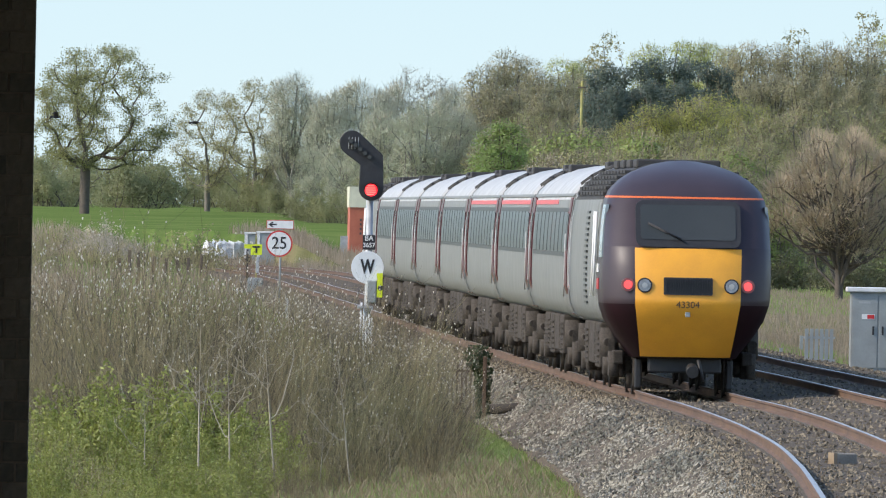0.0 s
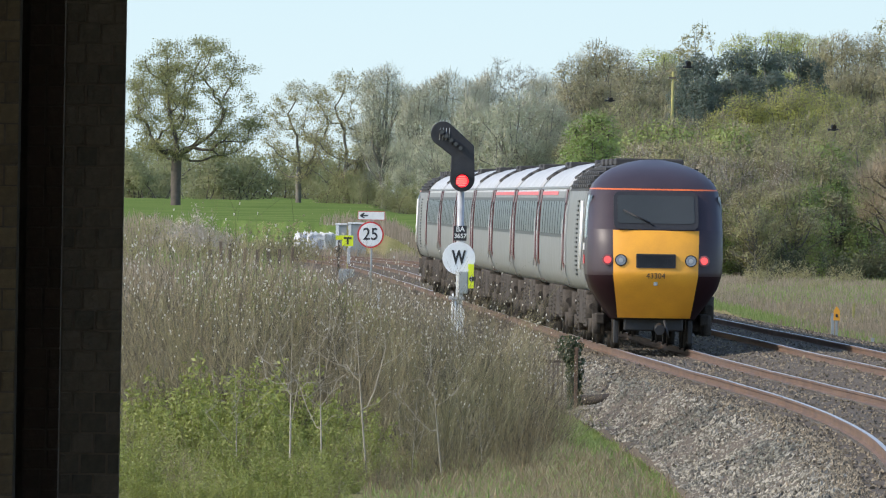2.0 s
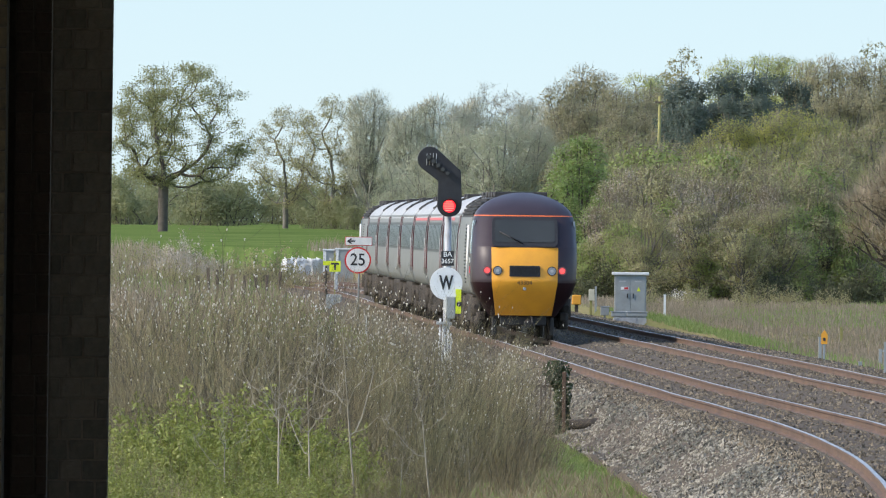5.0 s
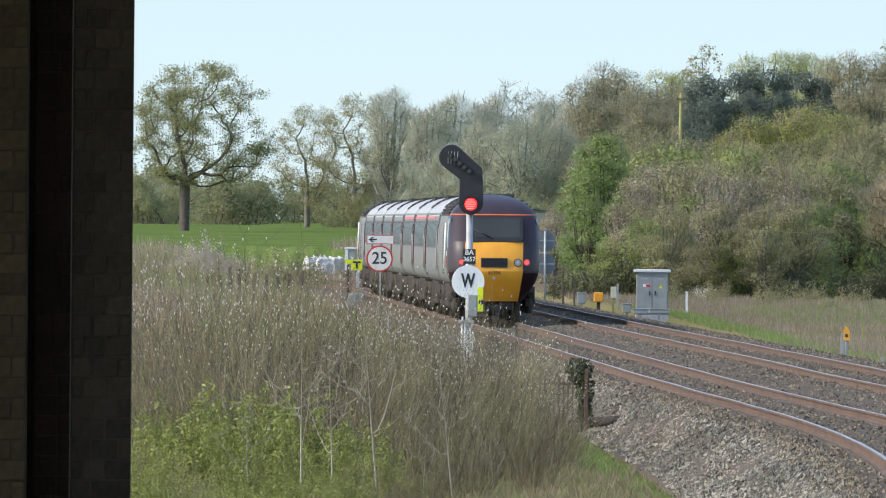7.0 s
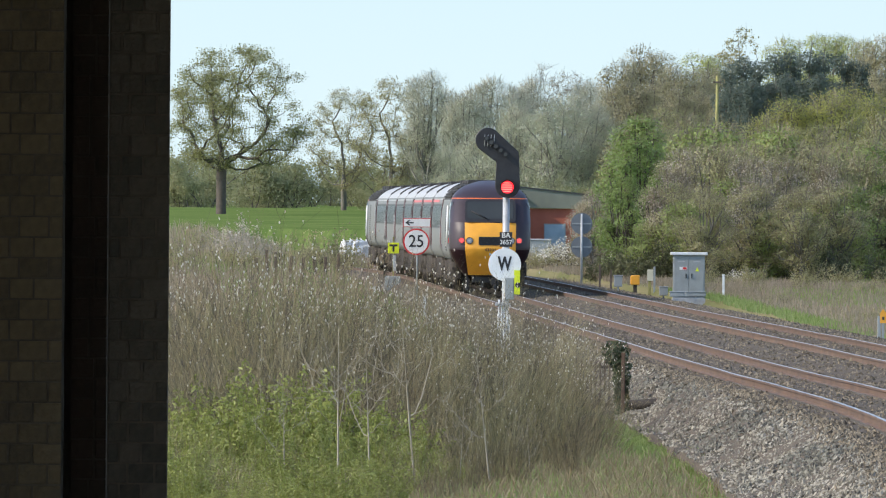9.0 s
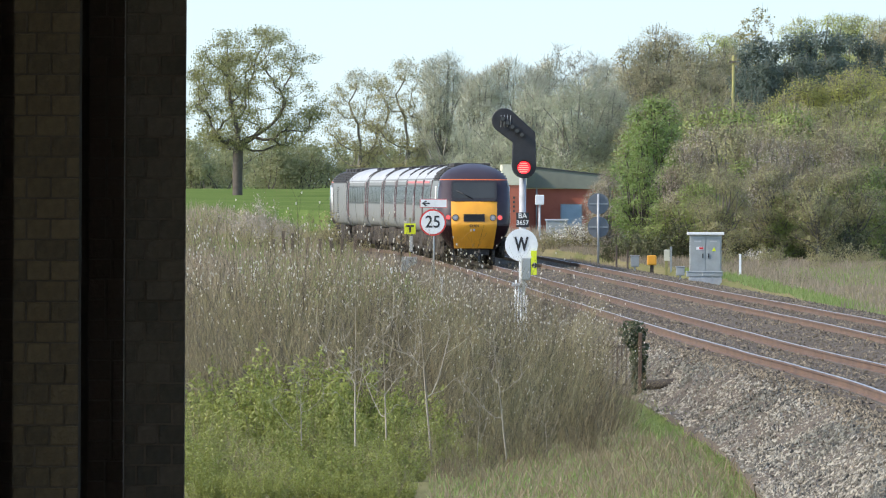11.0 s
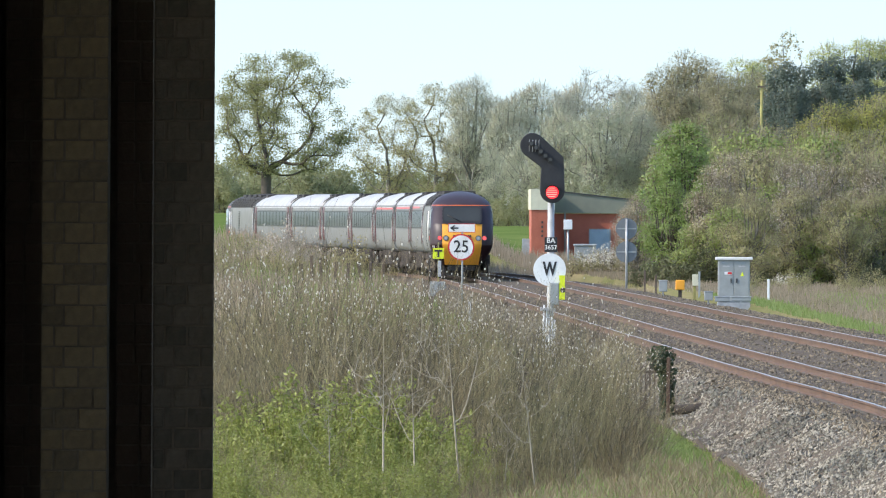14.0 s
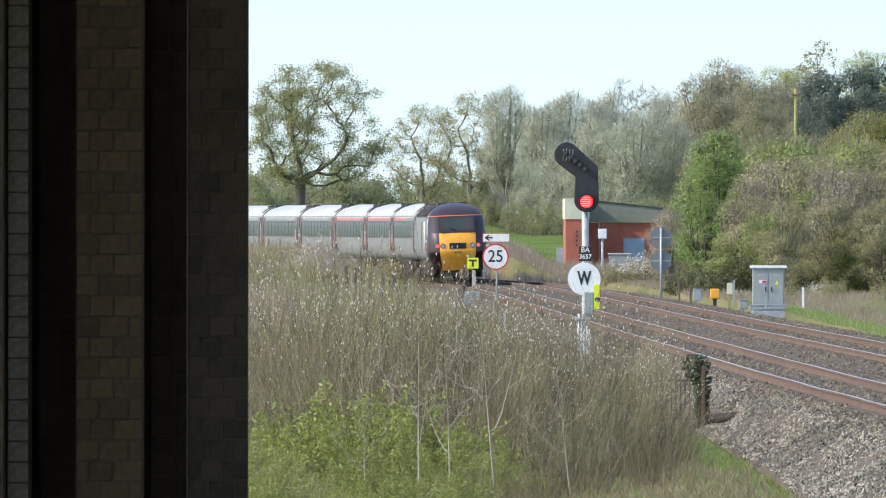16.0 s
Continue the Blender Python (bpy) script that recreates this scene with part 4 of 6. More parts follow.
def build_lineside():
    cabinet(10.09, 550, -0.1, 1.1, 1.64, 0.7, "grey steel lineside cabinet with white lid")
    cabinet(13.05, 335, -0.2, 1.15, 1.82, 0.8, "tall grey lineside cabinet with white lid beside palings")
    # small grey boxes at the foot of the cabinet
    for x, y, w, h in ((9.25, 552, 0.3, 0.3), (9.6, 545, 0.5, 0.16), (10.3, 548, 0.7, 0.14), (8.5, 612, 0.32, 0.42)):
        b = thing("junction_box", "small grey steel junction box on a stake", "box", pose(x, y, -0.1))
        part("box", boxed(-w / 2, w / 2, -0.12, 0.12, 0.12, 0.12 + h, 0.02), M["grey"], b)
        part("stake", boxed(-0.03, 0.03, -0.03, 0.03, -0.2, 0.14), M["greylight"], b)
        part("cover", boxed(-w / 2 - 0.02, w / 2 + 0.02, -0.14, 0.14, 0.12 + h, 0.15 + h, 0.01), M["greylight"], b)
    y = thing("yellow_box", "yellow lineside box on a short dark leg", "box", pose(9.13, 610, -0.1))
    part("box", boxed(-0.18, 0.18, -0.15, 0.15, 0.2, 0.58, 0.04), M["yellow"], y)
    part("leg", boxed(-0.07, 0.07, -0.07, 0.07, -0.2, 0.2), M["under"], y)
    # stakes and posts of the boundary
    for x, yy, h, m, lab in ((9.9, 612, 0.9, "grey", "thin grey post beside the railway"), (8.15, 640, 1.05, "timber", "dark stake beside the railway"), (8.6, 640, 0.95, "timber", "dark stake beside the railway"),
                             (11.5, 560, 0.85, "offwhite", "white marker post beside the railway"), (12.3, 405, 0.8, "grey", "grey stake beside the railway"), (12.77, 388, 0.4, "grey", "short grey post beside the railway"), (13.5, 395, 0.5, "grey", "grey stake beside the railway"),
                             (-0.82, 560, 0.6, "offwhite", "white marker post beside the railway"), (0.9, 530, 0.9, "offwhite", "white marker post beside the railway"), (13.2, 372, 0.7, "greylight", "grey concrete stake beside the railway"), (12.75, 360, 0.6, "timber", "dark stake beside the railway"), (14.9, 470, 0.5, "poleyellow", "short pale stake in the rough grass")):
        p = thing("marker_post", lab, "post", pose(x, yy, ground_z(x, yy) - 0.05))
        part("shaft", boxed(-0.04, 0.04, -0.04, 0.04, -0.2, h, 0.008), M[m], p)
        part("cap", boxed(-0.045, 0.045, -0.045, 0.045, h, h + 0.03, 0.008), M[m], p)
    k = thing("sign_stake", "pale timber stake with a small weathered board", "post", pose(9.62, 606, ground_z(9.62, 606) - 0.05))
    part("shaft", boxed(-0.05, 0.05, -0.04, 0.04, -0.2, 1.05, 0.01), M["poleyellow"], k)
    part("board", boxed(-0.09, 0.13, -0.07, -0.042, 0.85, 1.28, 0.01), M["cream"], k, "weathered cream board")
    m = thing("distance_marker", "grey post with a yellow top plate", "post", pose(12.25, 400, -0.3))
    part("shaft", boxed(-0.03, 0.03, -0.03, 0.03, -0.2, 0.55, 0.008), M["grey"], m)
    t = part("plate", plate([(-0.08, 0.5), (0.08, 0.5), (0.08, 0.75), (0.0, 0.86), (-0.08, 0.75)], -0.06, -0.042), M["yellow"], m, "yellow plate")
    part("mark", boxed(-0.03, 0.03, -0.066, -0.06, 0.58, 0.66), M["black"], t)
    # short palisade beside the tall cabinet
    f = thing("palisade_panel", "short grey steel palisade panel", "fence", pose(12.35, 350, -0.3))
    for i in range(6):
        part("pale", boxed(-0.27 + i * 0.11 - 0.04, -0.27 + i * 0.11 + 0.04, -0.01, 0.01, 0, 0.92, 0.004), M["grey"], f)
    for z in (0.2, 0.7):
        part("rail", boxed(-0.34, 0.36, 0.01, 0.05, z, z + 0.05), M["greylight"], f)
    b = thing("concrete_block", "pale weathered concrete block lying beside the rail", "block", pose(7.18, 194.3, 0.04, 0, 0, 18))
    part("block", boxed(-0.15, 0.15, -0.1, 0.1, -0.05, 0.14, 0.02), M["sleeper"], b)
    part("strap", boxed(-0.155, -0.11, -0.105, 0.105, -0.05, 0.145), M["sign_brown"], b)


def build_building():
    b = thing("relay_building", "flat-roofed red brick equipment building with grey-green fascia", "building", pose(4.9, 880, 0.1))
    # long wall recedes to the right, the lit end wall faces the line
    part("wall", boxed(0, 1.25, 0.0, 24, -0.3, 3.1), M["redbrick"], b, "red brick end bay")
    part("wall", boxed(1.25, 6.5, 6.0, 24, -0.3, 2.9), M["redbrick"], b, "red brick main wall")
    part("fascia", boxed(-0.05, 1.3, -0.06, 24, 3.1, 4.25), M["cream"], b, "cream fascia of the end bay")
    part("roof_fascia", plate([(1.3, 2.95), (6.7, 2.9), (6.7, 3.55), (1.3, 4.12)], 5.8, 24.2), M["cladding"], b, "grey-green roof fascia")
    part("roof_edge", plate([(1.3, 4.124), (6.75, 3.55), (6.75, 3.62), (1.3, 4.2)], 5.75, 24.2), M["band"], b)
    d = part("door", boxed(3.3, 4.4, 5.93, 6.0, 0.4, 2.0), M["bluedoor"], b, "pale blue double door")
    part("frame", boxed(3.24, 4.46, 5.96, 5.995, 0.34, 2.06), M["grey"], d)
    for k in range(4):
        part("vent_slot", boxed(0.55, 0.65, -0.02, 0.0, 1.6 + 0.25 * k, 1.72 + 0.25 * k), M["band"], b)
    part("pipe", rodded((1.9, 5.93, -0.2), (1.9, 5.93, 3.2), 0.05), M["grey"], b)
    part("gas_cage", boxed(-0.5, -0.1, 0.2, 2.0, -0.3, 1.5), M["greylight"], b, "pale grey cage")
    p = thing("lamp_column", "short white-headed lineside lamp post", "lamp", pose(6.3, 800, 0))
    part("post", rodded((0, 0, -0.3), (0, 0, 2.2), 0.06), M["greylight"], p)
    part("head", boxed(-0.22, 0.22, -0.2, 0.2, 2.2, 2.7, 0.03), M["offwhite"], p)
    c = thing("grey_cupboard", "tall grey equipment cupboard near the brick building", "cabinet", pose(7.3, 815, 0))
    part("body", boxed(-0.55, 0.55, -0.4, 0.4, -0.3, 1.35, 0.03), M["grey"], c)
    part("lid", boxed(-0.6, 0.6, -0.45, 0.45, 1.35, 1.45, 0.03), M["greylight"], c)


def build_bags():
    rng = random.Random(4)
    for i, (x, y, z) in enumerate(((-2.65, 860, 0.32), (-2.0, 858, 0.3), (-1.4, 864, 0.32), (-2.3, 868, 0.35))):
        bm = bmesh.new()
        bmesh.ops.create_cube(bm, size=1)
        bmesh.ops.subdivide_edges(bm, edges=list(bm.edges), cuts=5, use_grid_fill=True)
        for v in bm.verts:
            k = v.co.copy()
            r = 0.5 / max(max(abs(k.x), abs(k.y), abs(k.z)), 0.3)
            v.co = (k * 0.72 + k.normalized() * 0.2) * 0.8
            v.co += Vector((noise.noise(k * 3 + Vector((i, 0, 0))), noise.noise(k * 3 + Vector((0, i, 5))), noise.noise(k * 4))) * 0.09
        b = thing("bulk_bag", "full white woven bulk bag standing by the track", "bag", pose(x, y, z + 0.42, 0, 0, rng.uniform(0, 90)), "white bulk bags")
        part("sack", bm, M["bag"], b)
        for s in (-0.3, 0.3):
            part("loop", rodded((s, -0.2, 0.42), (s, 0.2, 0.5), 0.03), M["bag"], b)
    for x, w, h, band, lab in ((-0.62, 0.55, 1.3, True, "white and grey equipment locker with a yellow band"), (0.28, 0.95, 1.36, False, "grey equipment locker with a white lid")):
        v = thing("equipment_locker", lab, "cabinet", pose(x * 0.96, 850, 0.43))
        part("body", boxed(-w / 2, w / 2, -0.4, 0.4, -0.5, h - 0.06, 0.03), M["grey"], v)
        part("lid", boxed(-w / 2 - 0.05, w / 2 + 0.05, -0.46, 0.46, h - 0.06, h + 0.03, 0.02), M["white"], v, "white lid")
        part("side_strip", boxed(-w / 2 - 0.02, -w / 2 + 0.14, -0.43, 0.0, 0.0, h - 0.07), M["white"], v)
        if band:
            part("band", boxed(-w / 2 - 0.03, w / 2 + 0.0, -0.44, -0.1, 0.45, 0.68), M["hivis"], v, "yellow band")


def build_gatepost():
    g = thing("ivy_clad_post", "rusty gate post wrapped in dark ivy", "post", pose(4.1, 291, 0))
    part("post", boxed(0.01, 0.08, -0.22, -0.16, -1.0, 0.4, 0.01), M["rust"], g)
    rng = np.random.default_rng(8)
    n = 1500
    a, z = rng.uniform(0, 6.28, n), rng.uniform(-0.85, 0.6, n)
    r = rng.uniform(0.05, 0.2, n) * np.interp(z, [-0.85, -0.3, 0.2, 0.45, 0.6], [0.8, 0.7, 1.0, 1.5, 1.0])
    v, f = leaves(np.stack([r * np.cos(a) + np.where(z > 0.2, -0.08, 0.02), r * np.sin(a), z], 1), 0.045, rng)
    iv = new("ivy", solid("ivy", v, f, [M["ivy"]]))
    iv.parent = g
    tagged(iv, "dark green ivy leaves")
    fe = thing("pale_fence", "short rusty steel fence beside the ivy post", "fence", pose(4.05, 292, 0))
    for i in range(9):
        x = -0.14 - i * 0.085
        part("pale", boxed(x - 0.016, x + 0.016, -0.01, 0.01, -0.95, 0.28 - 0.02 * (i % 3), 0.003), M["timber"], fe)
    for z in (-0.6, 0.1):
        part("rail", boxed(-0.95, -0.06, 0.012, 0.04, z, z + 0.05), M["timber"], fe)
    p = thing("drain_pipe", "dark rusty pipe end lying on the bank", "pipe", pose(4.32, 286, -0.58))
    part("pipe", rodded((-0.1, 0.1, 0.08), (0.45, -0.25, 0.12), 0.09, sides=16), M["under"], p)
    part("collar", rodded((0.4, -0.22, 0.117), (0.47, -0.265, 0.122), 0.105, sides=16), M["rust"], p)


# ---- bridge abutment beside the line of sight ----
def build_bridge():
    w = tagged(new("wall_abutment"), "sooty dark brick bridge abutment with stepped piers", "bridge wall", kind="structure")
    core = bmesh.new()
    # piers and recesses: right edge, left edge, front
    steps = [(-0.836, -1.06, 58.0, 0.3), (-1.075, -1.215, 58.9, 0.4), (-1.215, -1.46, 57.6, 0.5), (-1.475, -1.62, 58.6, 0.5), (-1.62, -1.70, 57.3, 0.6), (-1.70, -2.6, 57.0, 2.0)]
    for a, b, y, deep in steps:
        box(core, b, a - 0.006, y + 0.006, y + deep, -1.5, 6.4)
    box(core, -2.6, -1.09, 59.0, 66, -1.5, 6.4)
    part("pier_core", core, M["mortar"], w, "mortar between the bricks")
    shared = {}
    rng = random.Random(2)
    for a, b, y, deep in steps[:5]:
        width = a - b
        stone_ = M["quoin"] if width < 0.1 else M["brickdark"] if width < 0.2 else M["brick"] if a > -1 else M["brickstain"]
        row = 0
        z = 1.35
        while z < 4.75:
            cuts = [0, width] if width < 0.1 else [0, width * rng.choice((0.35, 0.5)), width] if width < 0.2 else [0, width * (0.22 if row % 2 else 0.44), width * (0.66 if row % 2 else 0.8), width]
            for i in range(len(cuts) - 1):
                wd = round(cuts[i + 1] - cuts[i] - 0.008, 3)
                if (wd, stone_.name) not in shared:
                    shared[wd, stone_.name] = part("brick", boxed(-wd / 2, wd / 2, -0.004, 0.05, 0.002, 0.071, 0.003), stone_, w)
                    ob = shared[wd, stone_.name]
                else:
                    ob = again(shared[wd, stone_.name], pose(0, 0, 0), w)
                ob.matrix_basis = pose(a - (cuts[i] + cuts[i + 1]) / 2, y + rng.uniform(-0.008, 0.006), z, 0, 0, rng.uniform(-1.5, 1.5))
            z += 0.075
            row += 1
    # deck and outer walls are out of view, added to shade the piers
    d = tagged(new("bridge_deck"), "unseen bridge slab added to shade the brick piers", "bridge", kind="structure")
    part("slab", boxed(-40, 40, 40, 68, 6.4, 7.4), M["brick"], d)
    r = tagged(new("wall_far_abutment"), "unseen brick wall added across the line to block light", "bridge wall", kind="structure")
    part("wall", boxed(17, 19, 40, 66, -1.5, 6.4), M["brick"], r)
    part("wall", boxed(-40, -2.6, 56.8, 66, -1.5, 6.4), M["brick"], w)


# ---- trees, shrubs and grass ----
def make_tree(name, label, seed, height, trunk, leaf, leaf_size, count, scatter=0.4, bark="barkfar", category="tree", crown=6.0, group="", shape=((0.15, 0.3), (0.3, 0.8), (0.5, 1.0), (0.75, 0.85), (0.9, 0.6), (1.0, 0.2)),
              n=230, bole=0.3, leader=0.35, gaps=0.0, tip=0.02, twigs=2, crook=0.16, shell=0.45, shift=0.0):
    """A tree whose limbs reach out to points all through its crown's outline: each point is joined to the nearest limb, and limbs thicken with what they carry.
    shape: height share and width share of the crown; bole: free trunk; leader: how high the stem goes on."""
    rng = np.random.default_rng(seed)
    hs, ws = zip(*shape)
    pts = []
    while len(pts) < n:
        h = rng.uniform(hs[0], 1.0)
        w = np.interp(h, hs, ws)
        if rng.random() > w ** 1.3 + 0.08:
            continue
        a, r = rng.uniform(0, 2 * np.pi), crown / 2 * w * rng.uniform(0, 1) ** shell
        p = np.array([r * np.cos(a) + shift * min(1.0, h / 0.5), r * np.sin(a), h * height])
        if gaps and noise.noise(Vector(p * (3.2 / crown)) + Vector((seed, 0, 0))) < gaps - 0.35:
            continue
        pts.append(p)
    top = max(bole, leader) * height
    nodes, up_, length = [np.zeros(3)], [-1], [0.0]
    steps = 7
    for k in range(steps):
        q = np.array([rng.normal(0, crook * 0.25), rng.normal(0, crook * 0.25), 1.0]) * top / steps
        nodes.append(nodes[-1] + q)
        up_.append(len(nodes) - 2)
        length.append(length[-1] + np.linalg.norm(q))
    low = bole * height * 0.92
    pts.sort(key=lambda p: np.linalg.norm(p - np.array([0, 0, low])))
    ends = []
    for p in pts:
        arr = np.array(nodes)
        d = np.linalg.norm(arr - p, axis=1)
        cost = d + 0.32 * np.array(length) + np.where(arr[:, 2] < low, 1e3, 0) + np.maximum(arr[:, 2] - p[2], 0) * 0.8
        b = int(np.argmin(cost))
        a = nodes[b]
        k = max(2, min(4, int(d[b] / (0.09 * height)) + 1))
        bend = rng.normal(0, 1, 3) * d[b] * crook
        prev = b
        for s in range(1, k + 1):
            f = s / k
            q = a + (p - a) * f + bend * np.sin(np.pi * f) + np.array([0, 0, -0.1 * d[b] * np.sin(np.pi * f)])
            nodes.append(q)
            up_.append(prev)
            length.append(length[prev] + d[b] / k)
            prev = len(nodes) - 1
        ends.append(prev)
    load = np.zeros(len(nodes))
    load[ends] = 1
    for k in range(len(nodes) - 1, 0, -1):
        load[up_[k]] += load[k]
    r = tip * np.maximum(load, 0.6) ** 0.6
    r *= trunk / r.max()
    r = np.maximum(r, tip * 0.7)
    segs = [(*nodes[up_[k]], *nodes[k], min(r[up_[k]], r[k] * 1.25) if up_[k] > 0 else r[up_[k]], r[k]) for k in range(1, len(nodes))]
    thick = [s for s in segs if s[7] > 2.2 * tip]
    thin = [s for s in segs if s[7] <= 2.2 * tip]
    for e in ends:
        d = nodes[e] - nodes[up_[e]]
        d /= np.linalg.norm(d) + 1e-9
        for _ in range(twigs):
            q = nodes[e] + (d + rng.normal(0, 0.6, 3)) * height * rng.uniform(0.018, 0.045)
            thin.append((*nodes[e], *q, tip * 0.6, tip * 0.3))
    v, f = tubes(thick, 6)
    v2, f2 = tubes(thin, 3)
    t = thing(name, label, category, None, group)
    tr = new("trunk", solid("trunk", np.concatenate([v, v2]), np.concatenate([f, f2 + len(v)]), [M[bark]], None, True))
    tr.parent = t
    if count:
        heads = np.array([nodes[e] for e in ends])
        pick = heads[rng.integers(0, len(heads), count)]
        off = np.clip(rng.normal(0, scatter, (count, 3)), -1.7 * scatter, 1.7 * scatter) * [1, 1, 0.6]
        v, f = facing(pick + off, off / scatter + [0, 0, 0.5], leaf_size, rng)
        cr = new("crown", solid("crown", v, f, [M[leaf]]))
        cr.parent = t
        tagged(cr, "", kind="stuff")
    return t


def shrub_mass(name, label, seed, w, h, leaf, leaf_size, count, bark="bark", stems=60, category="shrub"):
    """A dense shrub: stems that fan out from the ground, with leaves through an uneven dome."""
    rng = np.random.default_rng(seed)
    t = thing(name, label, category)
    segs = []
    pts = []
    for i in range(stems):
        a, k = rng.uniform(0, 6.28), rng.uniform(0.1, 1) ** 0.6
        p = np.array([rng.normal(0, w * 0.22), rng.normal(0, w * 0.22), 0])
        d = np.array([np.cos(a) * k * 0.7 * w / h, np.sin(a) * k * 0.7 * w / h, 1.0])
        d /= np.linalg.norm(d)
        ln = h * rng.uniform(0.55, 1.05) * (1.1 - 0.35 * k)
        r = 0.012 * h
        for j in range(5):
            d = d + rng.normal(0, 0.16, 3)
            d /= np.linalg.norm(d)
            q = p + d * ln / 5
            segs.append((*p, *q, r, r * 0.72))
            if j > 0:
                for _ in range(3):
                    e = d + rng.normal(0, 0.6, 3)
                    e /= np.linalg.norm(e)
                    q2 = q + e * ln * rng.uniform(0.1, 0.24)
                    segs.append((*q, *q2, r * 0.5, r * 0.2))
                    pts.append(q2)
                    pts.append((q + q2) / 2)
            p, r = q, r * 0.72
        pts.append(p)
    v, f = tubes(segs, 4)
    tr = new("branchwork", solid("branchwork", v, f, [M[bark]], None, True))
    tr.parent = t
    tagged(tr, "", kind="stuff")
    pts = np.array(pts)
    pick = pts[rng.integers(0, len(pts), count)] + rng.normal(0, 0.05 * h, (count, 3))
    pick[:, 2] = np.abs(pick[:, 2])
    k = int(count * 0.3)
    pick[:k] = np.column_stack([rng.normal(0, w * 0.27, (k, 2)), rng.uniform(0, 0.4 * h, k)])
    v, f = facing(pick, pick - np.array([[0, 0, 0.3 * h]]), leaf_size, rng)
    cr = new("foliage", solid("foliage", v, f, [M[leaf]]))
    cr.parent = t
    tagged(cr, "", kind="stuff")
    return t


TALL = {}


def lobed_tree(name, label, seed, height, width, leaf, leaf_size, count, lobes=26, sprays=1200, spray="twig_grey", bark="barkfar", shape=((0.1, 0.7), (0.3, 1.0), (0.55, 0.95), (0.8, 0.7), (1.0, 0.25)), group="", category="tree", reach=1.3, fine=0.014, size=(0.12, 0.21), ragged=0.06):
    """A full-crowned tree: a forking stem to many lobes; each lobe has leaves on its skin and fine twigs that stand out of it."""
    rng = np.random.default_rng(seed)
    hs, ws = zip(*shape)
    c, r, tries = [], [], 0
    while len(c) < lobes:
        h, tries = rng.uniform(hs[0], 1.0), tries + 1
        w = float(np.interp(h, hs, ws))
        if rng.random() > w ** 1.2 + 0.1:
            continue
        rr = width * rng.uniform(*size)
        a, k = rng.uniform(0, 6.28), max(0.0, width / 2 * w - rr * 0.8) * rng.uniform(0, 1) ** 0.4
        p = np.array([k * np.cos(a), k * np.sin(a), min(h * height, height - rr * 0.9)])
        if tries < 2000 and any(np.linalg.norm((p - q) * [1, 1, 0.8]) < 0.75 * min(rr, o) for q, o in zip(c, r)):
            continue
        c.append(p)
        r.append(rr)
    c, r = np.array(c), np.array(r)
    segs = []
    for p, o in zip(c, r):
        fork = np.array([0, 0, height * rng.uniform(0.08, 0.42)])
        fork[2] = min(fork[2], p[2] * 0.7)
        mid = fork + (p - fork) * 0.5 + rng.normal(0, 0.05 * width, 3)
        t = 0.011 * height
        segs += [(*fork, *mid, t * 0.9, t * 0.6), (*mid, *p, t * 0.6, t * 0.3)]
        for _ in range(5):
            d = rng.normal(size=3) + [0, 0, 0.5]
            segs.append((*p, *(p + d / np.linalg.norm(d) * o * 0.9), t * 0.16, t * 0.06))
    segs.append((0, 0, -0.2, *(np.array([rng.normal(0, 0.2), 0, height * 0.45])), 0.026 * height, 0.012 * height))
    t = thing(name, label, category, None, group)
    v, f = tubes(segs, 5)
    tr = new("trunk", solid("trunk", v, f, [M[bark]], None, True))
    tr.parent = t
    pw = r ** 2 / (r ** 2).sum()
    mid = np.array([0, 0, height * 0.45])

    def skin_points(n, a, b):
        i = rng.choice(len(c), n, p=pw)
        d = rng.normal(size=(n, 3))
        d[:, 2] += 0.35
        d /= np.linalg.norm(d, axis=1)[:, None]
        out = c[i] - mid
        out /= np.linalg.norm(out, axis=1)[:, None] + 1e-6
        return i, d, out, c[i] + d * (r[i] * rng.uniform(a, b, n))[:, None] * [1, 1, 0.85]
    if sprays:
        i, d, out, p = skin_points(sprays, 0.35, 0.8)
        e = d * 0.7 + out * 0.4 + rng.normal(0, 0.35, (sprays, 3)) + [0, 0, 0.55]
        e /= np.linalg.norm(e, axis=1)[:, None]
        q = p + e * (r[i] * rng.uniform(0.3, 0.75, sprays) * reach)[:, None]
        v, f = ribbons(p, q, np.full(sprays, fine * 1.4), np.full(sprays, fine * 0.6))
        o = new("branchwork", solid("branchwork", v, f, [M[spray]]))
        o.parent = t
        tagged(o, "", kind="stuff")
    i, d, out, p = skin_points(count, 0.7, 1.06)
    p += rng.normal(0, ragged * width * 0.3, (count, 3))
    v, f = facing(p, d + out * 0.8, leaf_size, rng, 0.32)
    o = new("crown", solid("crown", v, f, [M[leaf]]))
    o.parent = t
    tagged(o, "", kind="stuff")
    TALL[t.name] = height
    return t


def stand(proto, spots, rng, used, wide=1.0):
    """Trees of given heights: (x, y, height)."""
    for x, y, h in spots:
        m = pose(x, y, ground_z(x, y) - 0.15, 0, 0, rng.uniform(0, 360))
        if proto.name in used:
            o = copy_thing(proto, m)
        else:
            used.add(proto.name)
            o = proto
            o.matrix_basis = m
        k = h / TALL[proto.name]
        o.scale = (k * wide * rng.uniform(0.9, 1.12), k * wide * rng.uniform(0.9, 1.12), k)


